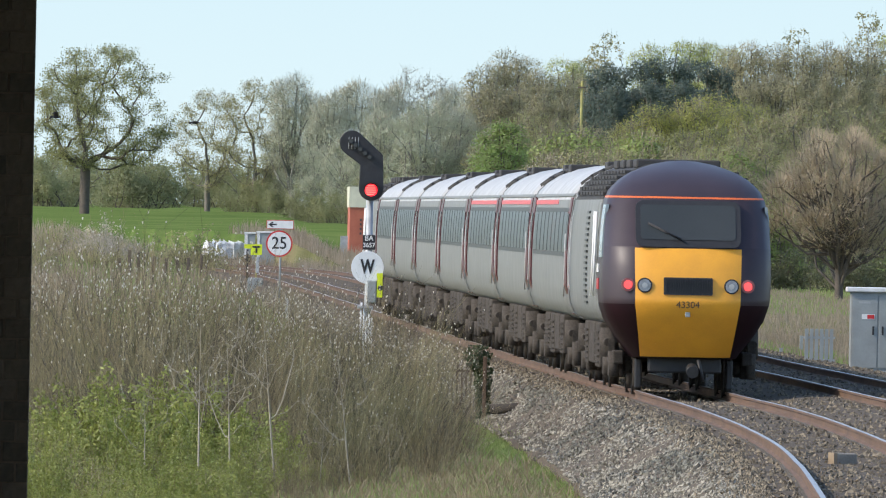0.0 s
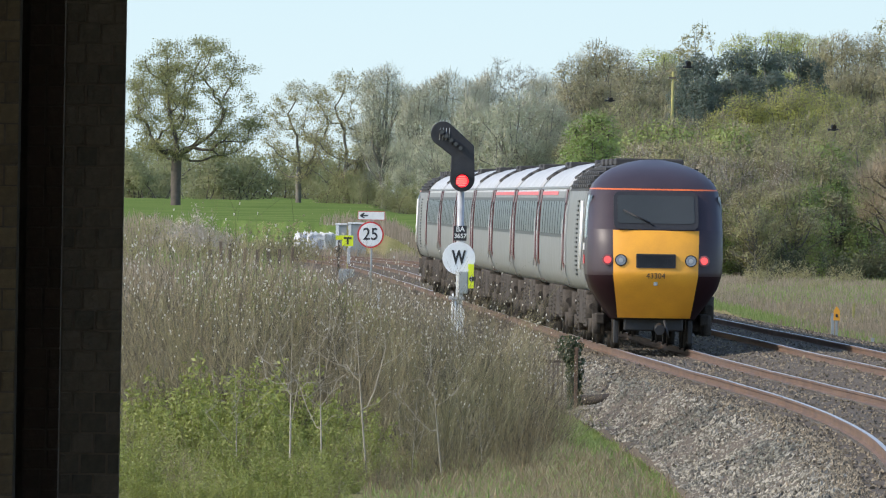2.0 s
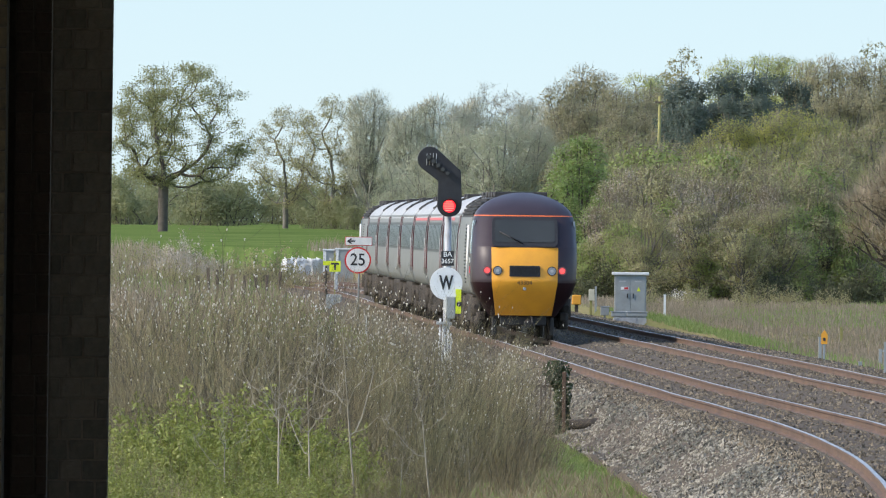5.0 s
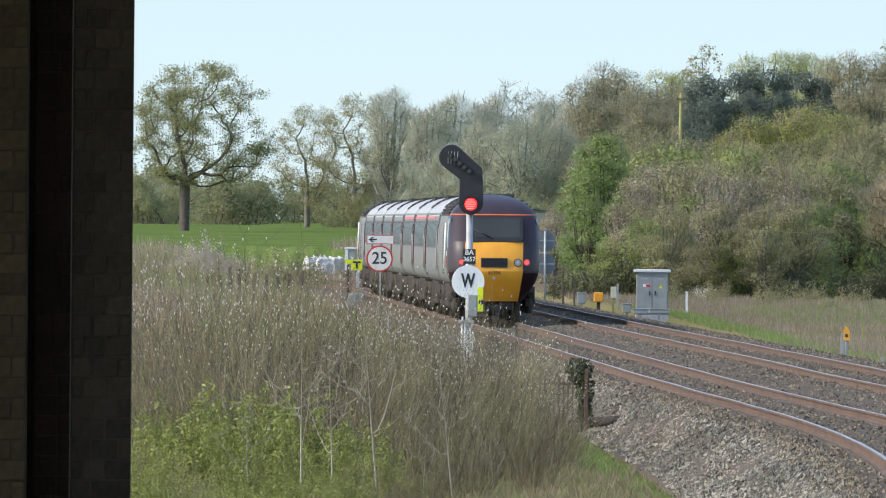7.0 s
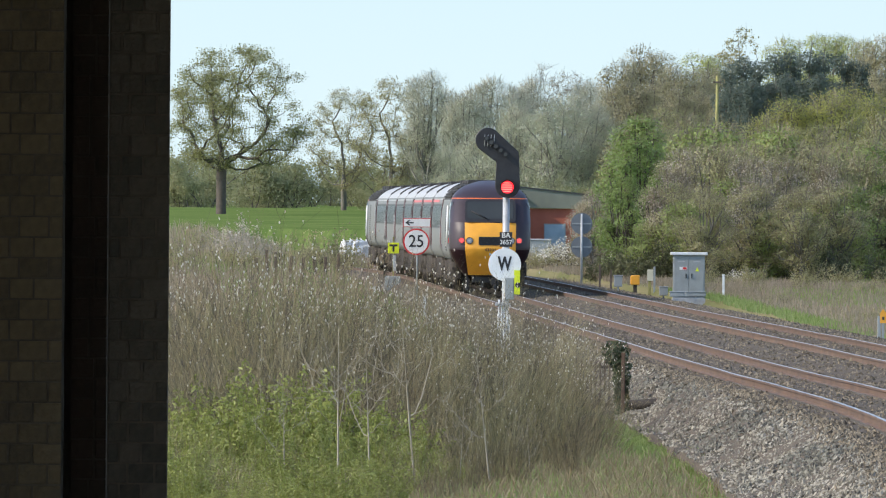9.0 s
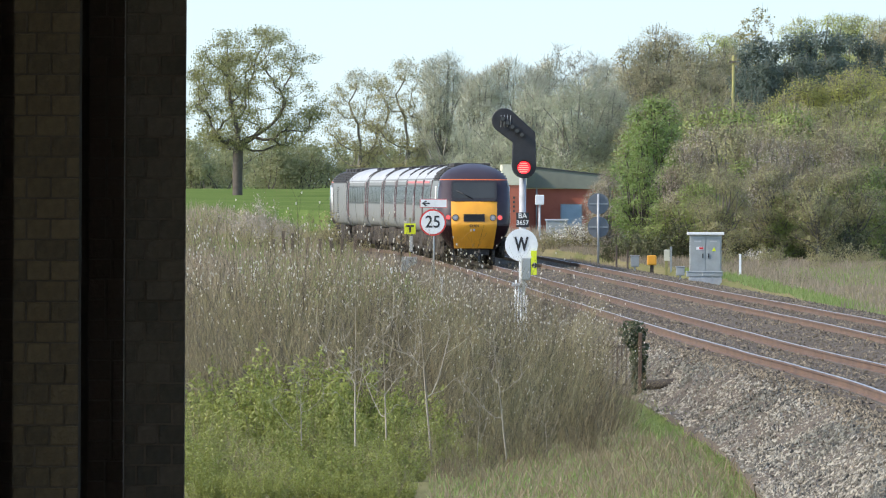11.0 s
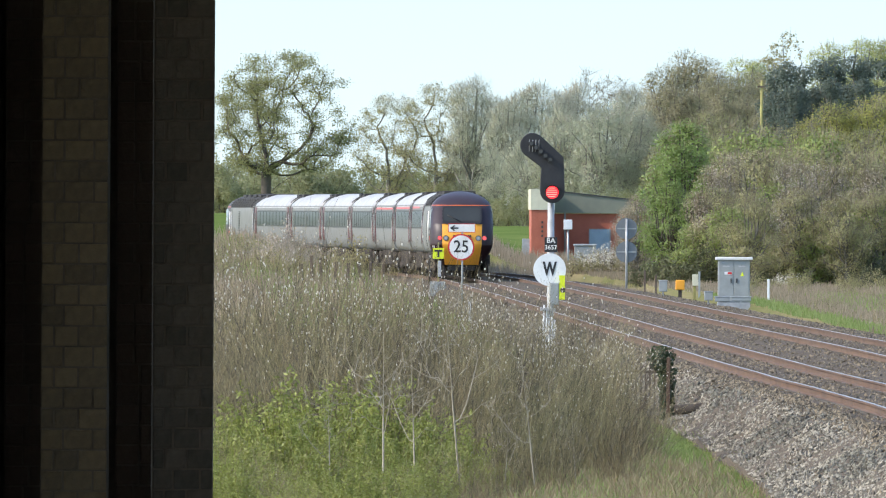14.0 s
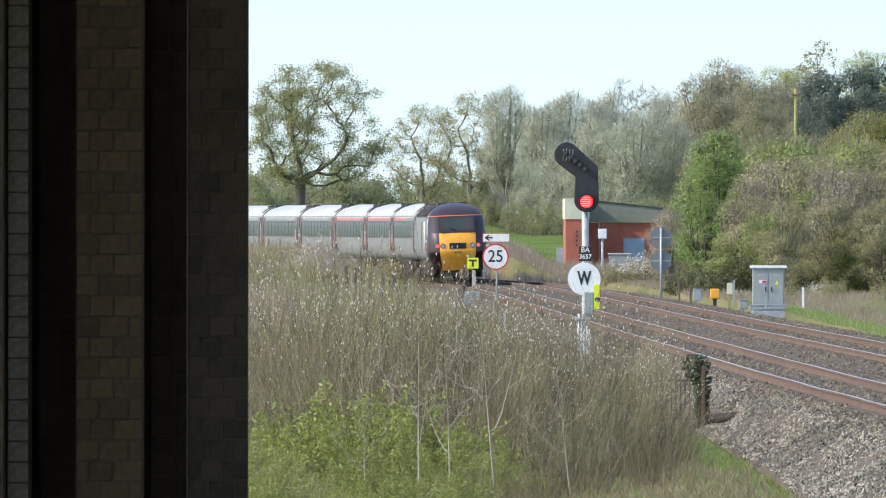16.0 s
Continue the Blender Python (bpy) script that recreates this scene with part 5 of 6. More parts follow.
def shoot_bush(seed, w, h, shoots, per):
    """A sallow bush: upright leafy shoots that fan out from the ground, narrow leaves along each."""
    rng = np.random.default_rng(seed)
    t = thing("green_bush", "low sallow bush in bright spring-green leaf", "bush", None, "green bushes on the bank")
    segs, pts, nrm = [], [], []
    for i in range(shoots):
        a, k = rng.uniform(0, 6.28), rng.uniform(0, 1) ** 0.55
        p = np.array([np.cos(a) * k * w * 0.32, np.sin(a) * k * w * 0.32, 0.0])
        d = np.array([np.cos(a) * k * 0.75 + rng.normal(0, 0.13), np.sin(a) * k * 0.75 + rng.normal(0, 0.13), 1.0])
        d /= np.linalg.norm(d)
        ln = h * rng.uniform(0.55, 1.12) * (1 - 0.25 * k)
        for j in range(4):
            d = d + rng.normal(0, 0.09, 3) + [0, 0, 0.05]
            d /= np.linalg.norm(d)
            q = p + d * ln / 4
            segs.append((*p, *q, 0.006 - 0.001 * j, 0.005 - 0.001 * j))
            for _ in range(per if j else per // 3):
                f = rng.random()
                s = rng.normal(0, 1, 3)
                s -= d * (s @ d)
                s /= np.linalg.norm(s) + 1e-6
                pts.append(p + (q - p) * f + s * rng.uniform(0.01, 0.07))
                nrm.append(s + d * 0.5)
            p = q
    v, f = tubes(segs, 3)
    o = new("branchwork", solid("branchwork", v, f, [M["twiggreen"]], None, True))
    o.parent = t
    tagged(o, "", kind="stuff")
    v, f = facing(np.array(pts), np.array(nrm), 0.028, rng, 0.5, 0.4)
    o = new("foliage", solid("foliage", v, f, [M["leaf_bright"]]))
    o.parent = t
    tagged(o, "", kind="stuff")
    return t


def plant(proto, spots, rng, used, jitter=0.15, lean=0):
    """Sets the first spot with the prototype and the rest with copies."""
    for x, y, s in spots:
        z = ground_z(x, y) - 0.15
        m = pose(x, y, z, rng.uniform(-lean, lean), rng.uniform(-lean, lean), rng.uniform(0, 360))
        k = s * rng.uniform(1 - jitter, 1 + jitter)
        if proto.name not in used:
            used.add(proto.name)
            o = proto
            o.matrix_basis = m
        else:
            o = copy_thing(proto, m)
        o.scale = (k * rng.uniform(0.9, 1.1), k * rng.uniform(0.9, 1.1), k)


def willow(seed, stems, h, w, twig, catkins):
    """A leafless willow clump of many thin whips with silver catkins near their tips."""
    rng = np.random.default_rng(seed)
    t = thing("willow_bush", "leafless willow bush of brown whips with silver catkins" if catkins else "dense leafless brown willow bush", "bush", None, "willow bushes on the bank")
    segs, cats, tone, side, side_tone = [], [], [], [], []
    for i in range(stems):
        a, k = rng.uniform(0, 6.28), rng.uniform(0, 1) ** 0.5
        p = np.array([np.cos(a) * k * w * 0.4, np.sin(a) * k * w * 0.6, 0.0])
        d = np.array([np.cos(a) * k * 0.55 + rng.normal(0, 0.16), np.sin(a) * k * 0.55 + rng.normal(0, 0.16), 1.0])
        d /= np.linalg.norm(d)
        ln = h * rng.uniform(0.5, 1.14) * (1 - 0.3 * k)
        r = rng.uniform(0.0035, 0.0075)
        kind = int(rng.choice(3, p=(0.55, 0.19, 0.26)))
        for j in range(5):
            d = d + rng.normal(0, 0.1, 3)
            d /= np.linalg.norm(d)
            q = p + d * ln / 5
            segs.append((*p, *q, r, r * 0.8))
            tone.append(kind)
            if j > 0:
                for _ in range(3):
                    e = d + rng.normal(0, 0.42, 3)
                    e /= np.linalg.norm(e)
                    q2 = q + e * ln * rng.uniform(0.1, 0.26)
                    side.append((*q, *q2, r * 0.75, r * 0.4))
                    side_tone.append(kind)
                    if j > 3 and rng.random() < catkins:
                        cats.append(q2)
            if j > 3 and rng.random() < catkins:
                cats.append(q)
            p, r = q, r * 0.8
    v, f = tubes(segs, 3)
    side = np.array(side)
    v2, f2 = ribbons(side[:, :3], side[:, 3:6], side[:, 6], side[:, 7])
    o = new("branchwork", solid("branchwork", np.concatenate([v, v2]), np.concatenate([f, f2 + len(v)]), [M[twig], M["twigpale"], M["twigdark"]], np.concatenate([np.repeat(tone, 3), side_tone]), True))
    o.parent = t
    tagged(o, "", kind="stuff")
    if cats:
        c = np.array(cats)
        n = len(c)
        up = np.concatenate([c - [0, 0, 0.012], c + [0, 0, 0.022], np.full((n, 1), 0.006), np.full((n, 1), 0.011)], 1)
        v, f = tubes(up, 5)
        o = new("catkin", solid("catkin", v, f, [M["catkin"]], None, True))
        o.parent = t
        tagged(o, "silvery white catkins", kind="stuff")
    return t


def blades(name, label, spots, h, w, m, seed, bend=0.5):
    """Grass blades at spots (x, y, height factor): one mesh of many."""
    rng = np.random.default_rng(seed)
    s = np.asarray(spots, float)
    n = len(s)
    z = np.array([ground_z(a, b) for a, b in s[:, :2]]) - 0.03
    p = np.column_stack([s[:, :2], z])
    a = rng.uniform(0, 6.28, n)
    hh = (h * rng.uniform(0.5, 1.15, n) * s[:, 2])[:, None]
    tip = np.column_stack([np.cos(a), np.sin(a), np.zeros(n)]) * hh * rng.uniform(0.05, bend, (n, 1))
    side = np.column_stack([np.ones(n), np.zeros(n), np.zeros(n)]) * w * rng.uniform(0.6, 1.3, (n, 1))
    up = np.array([[0, 0, 1.0]])
    mid = p + tip * 0.35 + up * hh * 0.6
    v = np.stack([p - side, p + side, mid + side * 0.8, p + tip + up * hh, mid - side * 0.8], 1).reshape(-1, 3)
    f = np.arange(5 * n).reshape(n, 5)
    return tagged(new(name, solid(name, v, f, [m])), label, "grass", kind="stuff")
def build_vegetation():
    rng = random.Random(11)
    nr = np.random.default_rng(12)
    used = set()
    # -- far field trees
    dome = ((0.2, 0.35), (0.33, 0.85), (0.5, 1.0), (0.75, 0.95), (0.9, 0.72), (1.0, 0.35))
    oval = ((0.2, 0.3), (0.4, 0.9), (0.6, 1.0), (0.8, 0.85), (0.93, 0.55), (1.0, 0.2))
    cone = ((0.12, 0.7), (0.25, 1.0), (0.5, 0.9), (0.8, 0.6), (1.0, 0.15))
    bushy = ((0.06, 0.6), (0.2, 0.95), (0.5, 1.0), (0.75, 0.85), (0.9, 0.6), (1.0, 0.25))
    oak = make_tree("oak_tree", "broad spreading oak in young leaf on the field", 21, 18.0, 0.6, "leaf_oak", 0.086, 48000, 0.56, bark="bark", crown=15.6, shape=((0.28, 0.35), (0.4, 0.9), (0.55, 1.0), (0.72, 0.97), (0.88, 0.75), (1.0, 0.4)), n=270, bole=0.27, leader=0.4, gaps=0.2, tip=0.026, twigs=3, crook=0.07, shell=0.4, shift=1.9)
    oak.matrix_basis = pose(-15.1, 1350, ground_z(-15.1, 1350) - 0.15)
    oak.scale = (0.815, 0.815, 0.79)
    ash = make_tree("ash_tree", "open-branched field tree with sparse olive leaf", 34, 13.0, 0.3, "leaf_ash", 0.068, 15000, 0.4, bark="barkfar", crown=8.0, shape=oval, n=190, bole=0.22, leader=0.4, gaps=0.22, tip=0.022, twigs=3, crook=0.06, shell=0.4)
    TALL["ash_tree"] = 13.0
    stand(ash, [(-5.2, 1505, 11.7), (-0.7, 1500, 12.7)], rng, used)
    pale = lobed_tree("poplar_tree", "pale grey-budded tall tree with fine twigs", 41, 12.5, 6.0, "leaf_pale", 0.058, 14000, 30, 2400, "twig_pale", "barkgrey", oval, reach=1.15, ragged=0.1)
    stand(pale, [(2.8, 1460, 13.4), (4.5, 1475, 12.4), (6.2, 1450, 12.0), (8.3, 1465, 13.3), (10.5, 1480, 12.7), (12.4, 1490, 13.2), (17.9, 1500, 12.5), (19.4, 1495, 11.7), (1.4, 1500, 9.0)], rng, used)
    spray = make_tree("leafless_tree", "leafless grey-brown tree behind the others", 43, 13.0, 0.2, "leaf_brown", 0.05, 2500, 0.3, bark="barkgrey", crown=6.5, shape=dome, n=260, bole=0.25, leader=0.5, tip=0.02, twigs=5, crook=0.06, shell=0.5)
    TALL["leafless_tree"] = 13.0
    stand(spray, [(14.6, 1560, 14.7), (16.7, 1570, 13.7), (18.0, 1560, 12.9), (32.2, 1600, 12.4), (33.9, 1600, 11.9)], rng, used)
    sallow = lobed_tree("willow_tree", "rounded grey-green willow with fine twigs", 47, 9.5, 7.4, "leaf_sallow", 0.066, 15500, 38, 1800, "twig_pale", "barkgrey", bushy, reach=1.0)
    stand(sallow, [(11.2, 1400, 10.6), (13.6, 1390, 11.1), (16.1, 1395, 10.7), (18.2, 1400, 9.9), (7.5, 1410, 8.5), (4.8, 1415, 7.1), (9.5, 1400, 7.7), (19.6, 1390, 8.2)], rng, used)
    brown = lobed_tree("budding_tree", "brown woodland tree just coming into bud", 53, 12.0, 6.4, "leaf_brown", 0.09, 10500, 38, 1500, "twig_grey", "barkfar", bushy, "hill wood", reach=0.95, size=(0.12, 0.21))
    stand(brown, [(20.5, 1470, 13.9), (22.6, 1480, 14.9), (24.4, 1490, 13.9), (25.5, 1460, 12.4), (27.2, 1470, 11.7), (29.0, 1480, 11.6), (20.2, 1400, 11.7), (22.4, 1400, 11.3), (24.5, 1390, 10.5), (26.7, 1390, 9.9), (28.5, 1380, 9.1), (42.3, 1440, 12.2), (44.0, 1430, 12.7), (46.4, 1440, 12.5), (48.4, 1430, 12.3), (51.0, 1440, 12.8), (52.9, 1430, 12.5), (55.6, 1440, 12.8), (57.8, 1430, 12.6), (40.5, 1330, 10.3), (42.9, 1330, 10.6), (44.9, 1320, 10.5), (47.6, 1330, 10.7), (49.6, 1320, 10.5), (52.3, 1330, 10.7)], rng, used)
    spring = lobed_tree("spring_tree", "hill tree in fresh yellow-green leaf", 59, 12.5, 6.0, "leaf_spring", 0.09, 10500, 30, 700, "twig_grey", "barkfar", bushy, "hill wood")
    stand(spring, [(28.8, 1540, 13.8), (30.3, 1550, 13.3), (38.6, 1560, 13.6), (40.8, 1570, 13.8), (42.2, 1560, 13.5), (44.1, 1560, 13.3), (45.0, 1550, 12.8), (58.2, 1480, 14.4), (36.9, 1560, 13.0)], rng, used)
    spire = make_tree("birch_tree", "tall thin tree rising above the wood", 61, 14.5, 0.16, "leaf_ash", 0.12, 1500, 0.3, bark="barkfar", crown=4.4, shape=oval, n=90, bole=0.3, leader=0.9, gaps=0.15, tip=0.022, twigs=2)
    plant(spire, [(32.3, 1500, 1.0), (31.0, 1510, 0.86), (57.0, 1500, 1.08), (50.0, 1490, 0.95)], rng, used, 0.02)
    fir = lobed_tree("conifer_tree", "dark green conifer in the hill wood", 67, 11.5, 5.0, "leaf_dark", 0.1, 12000, 34, 300, "twig_grey", "barkfar", cone, "hill wood", reach=0.8, size=(0.11, 0.18))
    stand(fir, [(26.1, 1250, 11.9), (26.9, 1240, 12.4), (28.6, 1255, 12.0), (29.5, 1245, 12.5), (30.8, 1250, 12.6), (32.0, 1240, 12.6), (33.7, 1255, 12.3), (34.9, 1250, 12.1), (36.3, 1250, 11.6), (27.0, 1215, 10.6), (29.6, 1215, 10.9), (32.2, 1215, 10.8)], rng, used)
    gold = lobed_tree("maple_tree", "low tree in bright yellow-green leaf", 69, 8.5, 5.2, "leaf_yellow", 0.062, 12500, 34, 1400, "twig_grey", "barkfar", bushy, "hill wood", reach=1.0, ragged=0.12)
    stand(gold, [(24.7, 1000, 8.5), (26.3, 1010, 8.2), (27.4, 1000, 8.9), (29.0, 1010, 9.3), (30.1, 1005, 8.7), (31.5, 1010, 8.6), (23.3, 1000, 7.6)], rng, used)
    # -- nearer trees beside the line
    scrub = lobed_tree("scrub_tree", "olive scrub tree coming into bud", 79, 8.0, 5.4, "leaf_olive", 0.055, 12000, 40, 1700, "twig_brown", "barkfar", bushy, "thicket at the field edge", fine=0.011, reach=0.95, size=(0.11, 0.19))
    stand(scrub, [(13.4, 820, 8.4), (14.8, 830, 8.3), (16.0, 840, 8.2), (17.0, 830, 7.8), (18.6, 850, 7.7), (19.7, 840, 7.6), (21.3, 850, 7.4), (22.4, 840, 7.6), (23.5, 830, 7.9), (25.3, 840, 8.2), (27.1, 850, 8.6), (28.6, 850, 8.9), (30.1, 850, 9.1), (32.3, 860, 9.3), (34.2, 860, 9.5), (12.7, 830, 7.5), (22.3, 760, 6.6), (24.2, 760, 6.9), (26.7, 770, 7.1), (29.6, 780, 7.3)], rng, used)
    green = lobed_tree("hawthorn_tree", "dense fresh green hawthorn at the field edge", 71, 6.8, 3.3, "leaf_green", 0.05, 13000, 40, 500, "twig_brown", "bark", bushy, "thicket at the field edge", fine=0.009, reach=1.1, ragged=0.12, size=(0.08, 0.17))
    stand(green, [(10.5, 705, 6.3), (10.0, 698, 4.6), (11.3, 715, 6.0), (11.2, 735, 7.4), (21.0, 690, 4.5), (11.3, 690, 4.7)], rng, used, 1.25)
    thorn = lobed_tree("blackthorn_tree", "brown blackthorn thicket with olive buds", 73, 6.0, 4.6, "leaf_thorn", 0.046, 11500, 42, 1900, "twig_brown", "barkfar", bushy, "thicket at the field edge", fine=0.009, reach=0.95, size=(0.1, 0.18))
    stand(thorn, [(12.8, 700, 6.0), (13.8, 690, 6.1), (15.0, 695, 6.2), (16.0, 690, 6.1), (17.3, 700, 6.3), (18.2, 690, 6.1), (19.6, 700, 6.0), (20.4, 690, 5.6), (12.0, 684, 4.4), (13.1, 676, 4.2), (15.4, 678, 4.4), (17.2, 676, 4.3), (18.8, 680, 4.4), (9.7, 765, 3.9)], rng, used)
    leafy = lobed_tree("elder_bush", "olive-green bush within the brown thicket", 76, 4.0, 3.4, "leaf_elder", 0.05, 9500, 30, 700, "twig_brown", "barkfar", bushy, "thicket at the field edge", fine=0.009)
    stand(leafy, [(12.4, 682, 3.6), (13.6, 680, 2.8), (14.6, 686, 4.6), (15.9, 678, 3.2), (17.0, 684, 2.6), (18.0, 680, 3.6), (19.6, 684, 4.4), (16.6, 700, 6.9), (14.2, 715, 7.0), (20.8, 705, 6.2), (10.8, 684, 2.6), (22.4, 690, 4.0)], rng, used)
    white = lobed_tree("blossom_thorn", "thorn tree with pale blossom on its outer twigs", 74, 5.4, 3.6, "blossom", 0.036, 6000, 30, 1800, "twig_brown", "barkfar", bushy, "thicket at the field edge", fine=0.009, reach=1.0, ragged=0.12)
    stand(white, [(11.8, 688, 5.1), (12.7, 692, 5.8), (15.1, 684, 5.5), (16.5, 686, 5.4), (18.5, 684, 5.2), (9.3, 760, 4.0), (9.1, 770, 3.4)], rng, used)
    bare = lobed_tree("bare_tree", "rounded leafless brown tree at the field edge", 80, 6.9, 6.2, "leaf_brown", 0.024, 11000, 80, 13000, "twig_bare", "bark", ((0.26, 0.5), (0.4, 0.95), (0.6, 1.0), (0.8, 0.8), (1.0, 0.3)), reach=0.95, fine=0.007, size=(0.07, 0.13))
    stand(bare, [(21.9, 600, 6.9)], rng, used)
    # -- hedges
    hedge = shrub_mass("hedge_bush", "dark green hedge bush along the field", 81, 5.0, 5.0, "leaf_hedge", 0.1, 8000, stems=14, category="hedge")
    plant(hedge, [(-44 + i * 2.7, 1760 + rng.uniform(-40, 60), rng.uniform(0.95, 1.4)) for i in range(18)], rng, used, 0.1)
    plant(hedge, [(-13.6, 1670, 1.3), (-15.8, 1690, 1.0), (-23.0, 1660, 1.45), (-26, 1665, 1.3), (-20.5, 1680, 0.9), (1.5, 1480, 0.7), (-0.4, 1500, 0.8), (-2.4, 1510, 0.5)] + [(3.5 + i * 2.2, 1370 + rng.uniform(-10, 20), 0.62) for i in range(7)], rng, used, 0.1)
    # low bushes whose dark colour paints in the shade under the thicket
    low = shrub_mass("undergrowth_bush", "green undergrowth bush, darkened for the shade beneath the thicket", 82, 3.0, 2.2, "leaf_under", 0.06, 5000, stems=30)
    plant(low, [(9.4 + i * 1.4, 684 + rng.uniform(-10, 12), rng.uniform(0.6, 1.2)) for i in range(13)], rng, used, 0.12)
    under = shrub_mass("scrub_bush", "low olive-brown scrub bush in bud", 83, 2.6, 2.0, "leaf_ash", 0.05, 2600, stems=28)
    plant(under, [(-3.6, 790, 1.25), (-4.9, 800, 0.8), (-9.8, 790, 0.9), (-2.0, 770, 0.5), (6.6, 770, 0.7), (8.4, 770, 0.75), (11.6, 600, 0.3), (12.5, 640, 0.5), (13.6, 610, 0.35), (14.5, 650, 0.6), (15.4, 600, 0.4), (16.5, 640, 0.6), (17.4, 590, 0.4), (18.5, 655, 0.6), (20, 640, 0.6), (13.0, 540, 0.3), (15.0, 530, 0.3), (14.4, 480, 0.25)] + [(-13.5 + i * 0.85, 760 + rng.uniform(-40, 60), rng.uniform(0.45, 0.8)) for i in range(13)], rng, used, 0.1)
    bloom = shrub_mass("blossom_bush", "small bush white with blossom", 87, 2.0, 1.7, "blossom_white", 0.04, 3000, stems=50)
    plant(bloom, [(7.6, 775, 0.9), (8.8, 770, 1.1), (10.0, 772, 1.15), (10.8, 768, 0.9), (14.6, 672, 0.5)], rng, used, 0.1)
    fade = shrub_mass("fading_blossom_bush", "bush with fading pinkish blossom on bare twigs", 88, 2.0, 1.7, "blossom", 0.035, 2600, stems=50, bark="barkpale")
    plant(fade, [(-7.7, 780, 1.4), (-8.4, 785, 0.95), (-7.1, 770, 0.8)], rng, used, 0.1)
    # -- willows on the bank
    protos = [willow(100 + k, 165, 3.0, 1.15, "twig" if k < 4 else "twiggreen", (0.34, 0.12, 0.02, 0.0, 0.04)[k]) for k in range(5)]
    tops = [(-6, 2.6), (-3.7, 2.7), (-2.6, 3.05), (-1.3, 2.95), (-0.4, 2.7), (0.3, 2.5), (1.44, 2.4), (2.36, 2.15), (2.9, 1.75), (3.3, 1.2), (3.6, 0.9)]
    for row, y in enumerate((226, 238, 250, 262, 274)):
        for i in range(13):
            x = -5.0 + i * 0.74 + (row % 2) * 0.37 + rng.uniform(-0.15, 0.15)
            if x > 3.42 - 0.02 * abs(258 - y):
                continue
            k = (spread(tops, x) / 3.0) * (0.8 if x < 0.3 else 0.6, 0.95 if x < 1 else 0.85, 1.06, 1.12, 1.14)[row]
            plant(protos[rng.choice((0, 0, 1, 1, 4) if row > 2 else (2, 2, 3, 3, 4) if x < 0.8 else (3, 4, 4, 4))], [(x, y + rng.uniform(-3, 3), k)], rng, used, 0.07)
    for x, y in ((0.6, 232), (1.5, 236), (2.3, 240), (2.9, 246), (-0.2, 230)):
        plant(protos[rng.choice((1, 2, 3))], [(x, y, 0.42)], rng, used, 0.1)
    for i in range(7):
        x = -0.8 + i * 0.55
        plant(protos[rng.choice((1, 2, 4, 4))], [(x, 285 + rng.uniform(-3, 3), spread(tops, x) / 3.0 * 1.04)], rng, used, 0.06)
    gb = [shoot_bush(91 + k, 1.3, 1.35, 80, 34) for k in range(3)]
    for x, y, k in ((-3.5, 224, 0.7), (-2.9, 223, 0.95), (-2.3, 224, 1.2), (-1.8, 222, 1.42), (-1.25, 223, 1.3), (-0.7, 222, 1.12), (-0.15, 223, 0.9), (-2.6, 216, 0.75), (-1.9, 215, 1.05), (-1.3, 216, 0.8), (-0.6, 215, 0.95), (0.1, 217, 0.7), (-3.2, 214, 0.85),
                    (0.6, 219, 0.45), (-2.8, 207, 0.75), (-2.1, 208, 0.6), (-1.5, 206, 0.85), (-0.9, 208, 0.62), (-0.3, 207, 0.7), (-2.4, 199, 0.7), (-1.7, 200, 0.55), (-1.0, 198, 0.72), (-0.4, 200, 0.5), (-2.5, 194.5, 0.5), (-1.95, 194, 0.45), (-1.4, 194.5, 0.52), (-0.85, 194, 0.42), (-0.3, 195, 0.4)):
        plant(rng.choice(gb), [(x, y, k)], rng, used, 0.12)
    for x, y, k in ((-2.9, 212, 0.34), (-2.2, 204, 0.3), (-1.4, 211, 0.36), (-0.6, 203, 0.28), (0.2, 212, 0.36), (0.9, 214, 0.34), (1.5, 218, 0.36), (0.5, 206, 0.24), (-1.9, 197, 0.26), (-0.2, 197, 0.22)):
        plant(protos[rng.choice((2, 3))], [(x, y, k)], rng, used, 0.1)
    sap = make_tree("bare_sapling", "thin pale leafless sapling on the bank", 95, 2.3, 0.012, "twig", 0.01, 0, bark="paletwig", category="sapling", crown=1.5, shape=((0.4, 0.25), (0.6, 0.75), (0.85, 1.0), (1.0, 0.75)), n=30, bole=0.2, leader=0.92, tip=0.0045, twigs=3, crook=0.04)
    plant(sap, [(0.26, 213, 1.3), (-0.78, 212, 1.15), (1.3, 216, 0.95), (-0.35, 213, 1.0), (0.85, 217, 0.6), (-1.5, 214, 0.75), (1.9, 224, 0.5)], rng, used, 0.03, 7)
    # -- grasses
    def area(n, x0, x1, y0, y1, s0=0.7, s1=1.2, p=1.0):
        return np.column_stack([nr.uniform(x0, x1, n), y0 + (y1 - y0) * nr.random(n) ** p, nr.uniform(s0, s1, n)])
    def beside(n, o0, o1, y0, y1):
        y = nr.uniform(y0, y1, n)
        return np.column_stack([np.array([line(a) for a in y]) + nr.uniform(o0, o1, n), y, nr.uniform(0.6, 1.2, n)])
    def fringe(n, y0, y1):
        y = nr.uniform(y0, y1, n)
        return np.column_stack([[line(a) + bed_out(b, a) for a, b in zip(y, nr.uniform(-2.95, -2.3, n) + 0.12 * np.sin(y * 0.9))], y, nr.uniform(0.3, 1.0, n)])
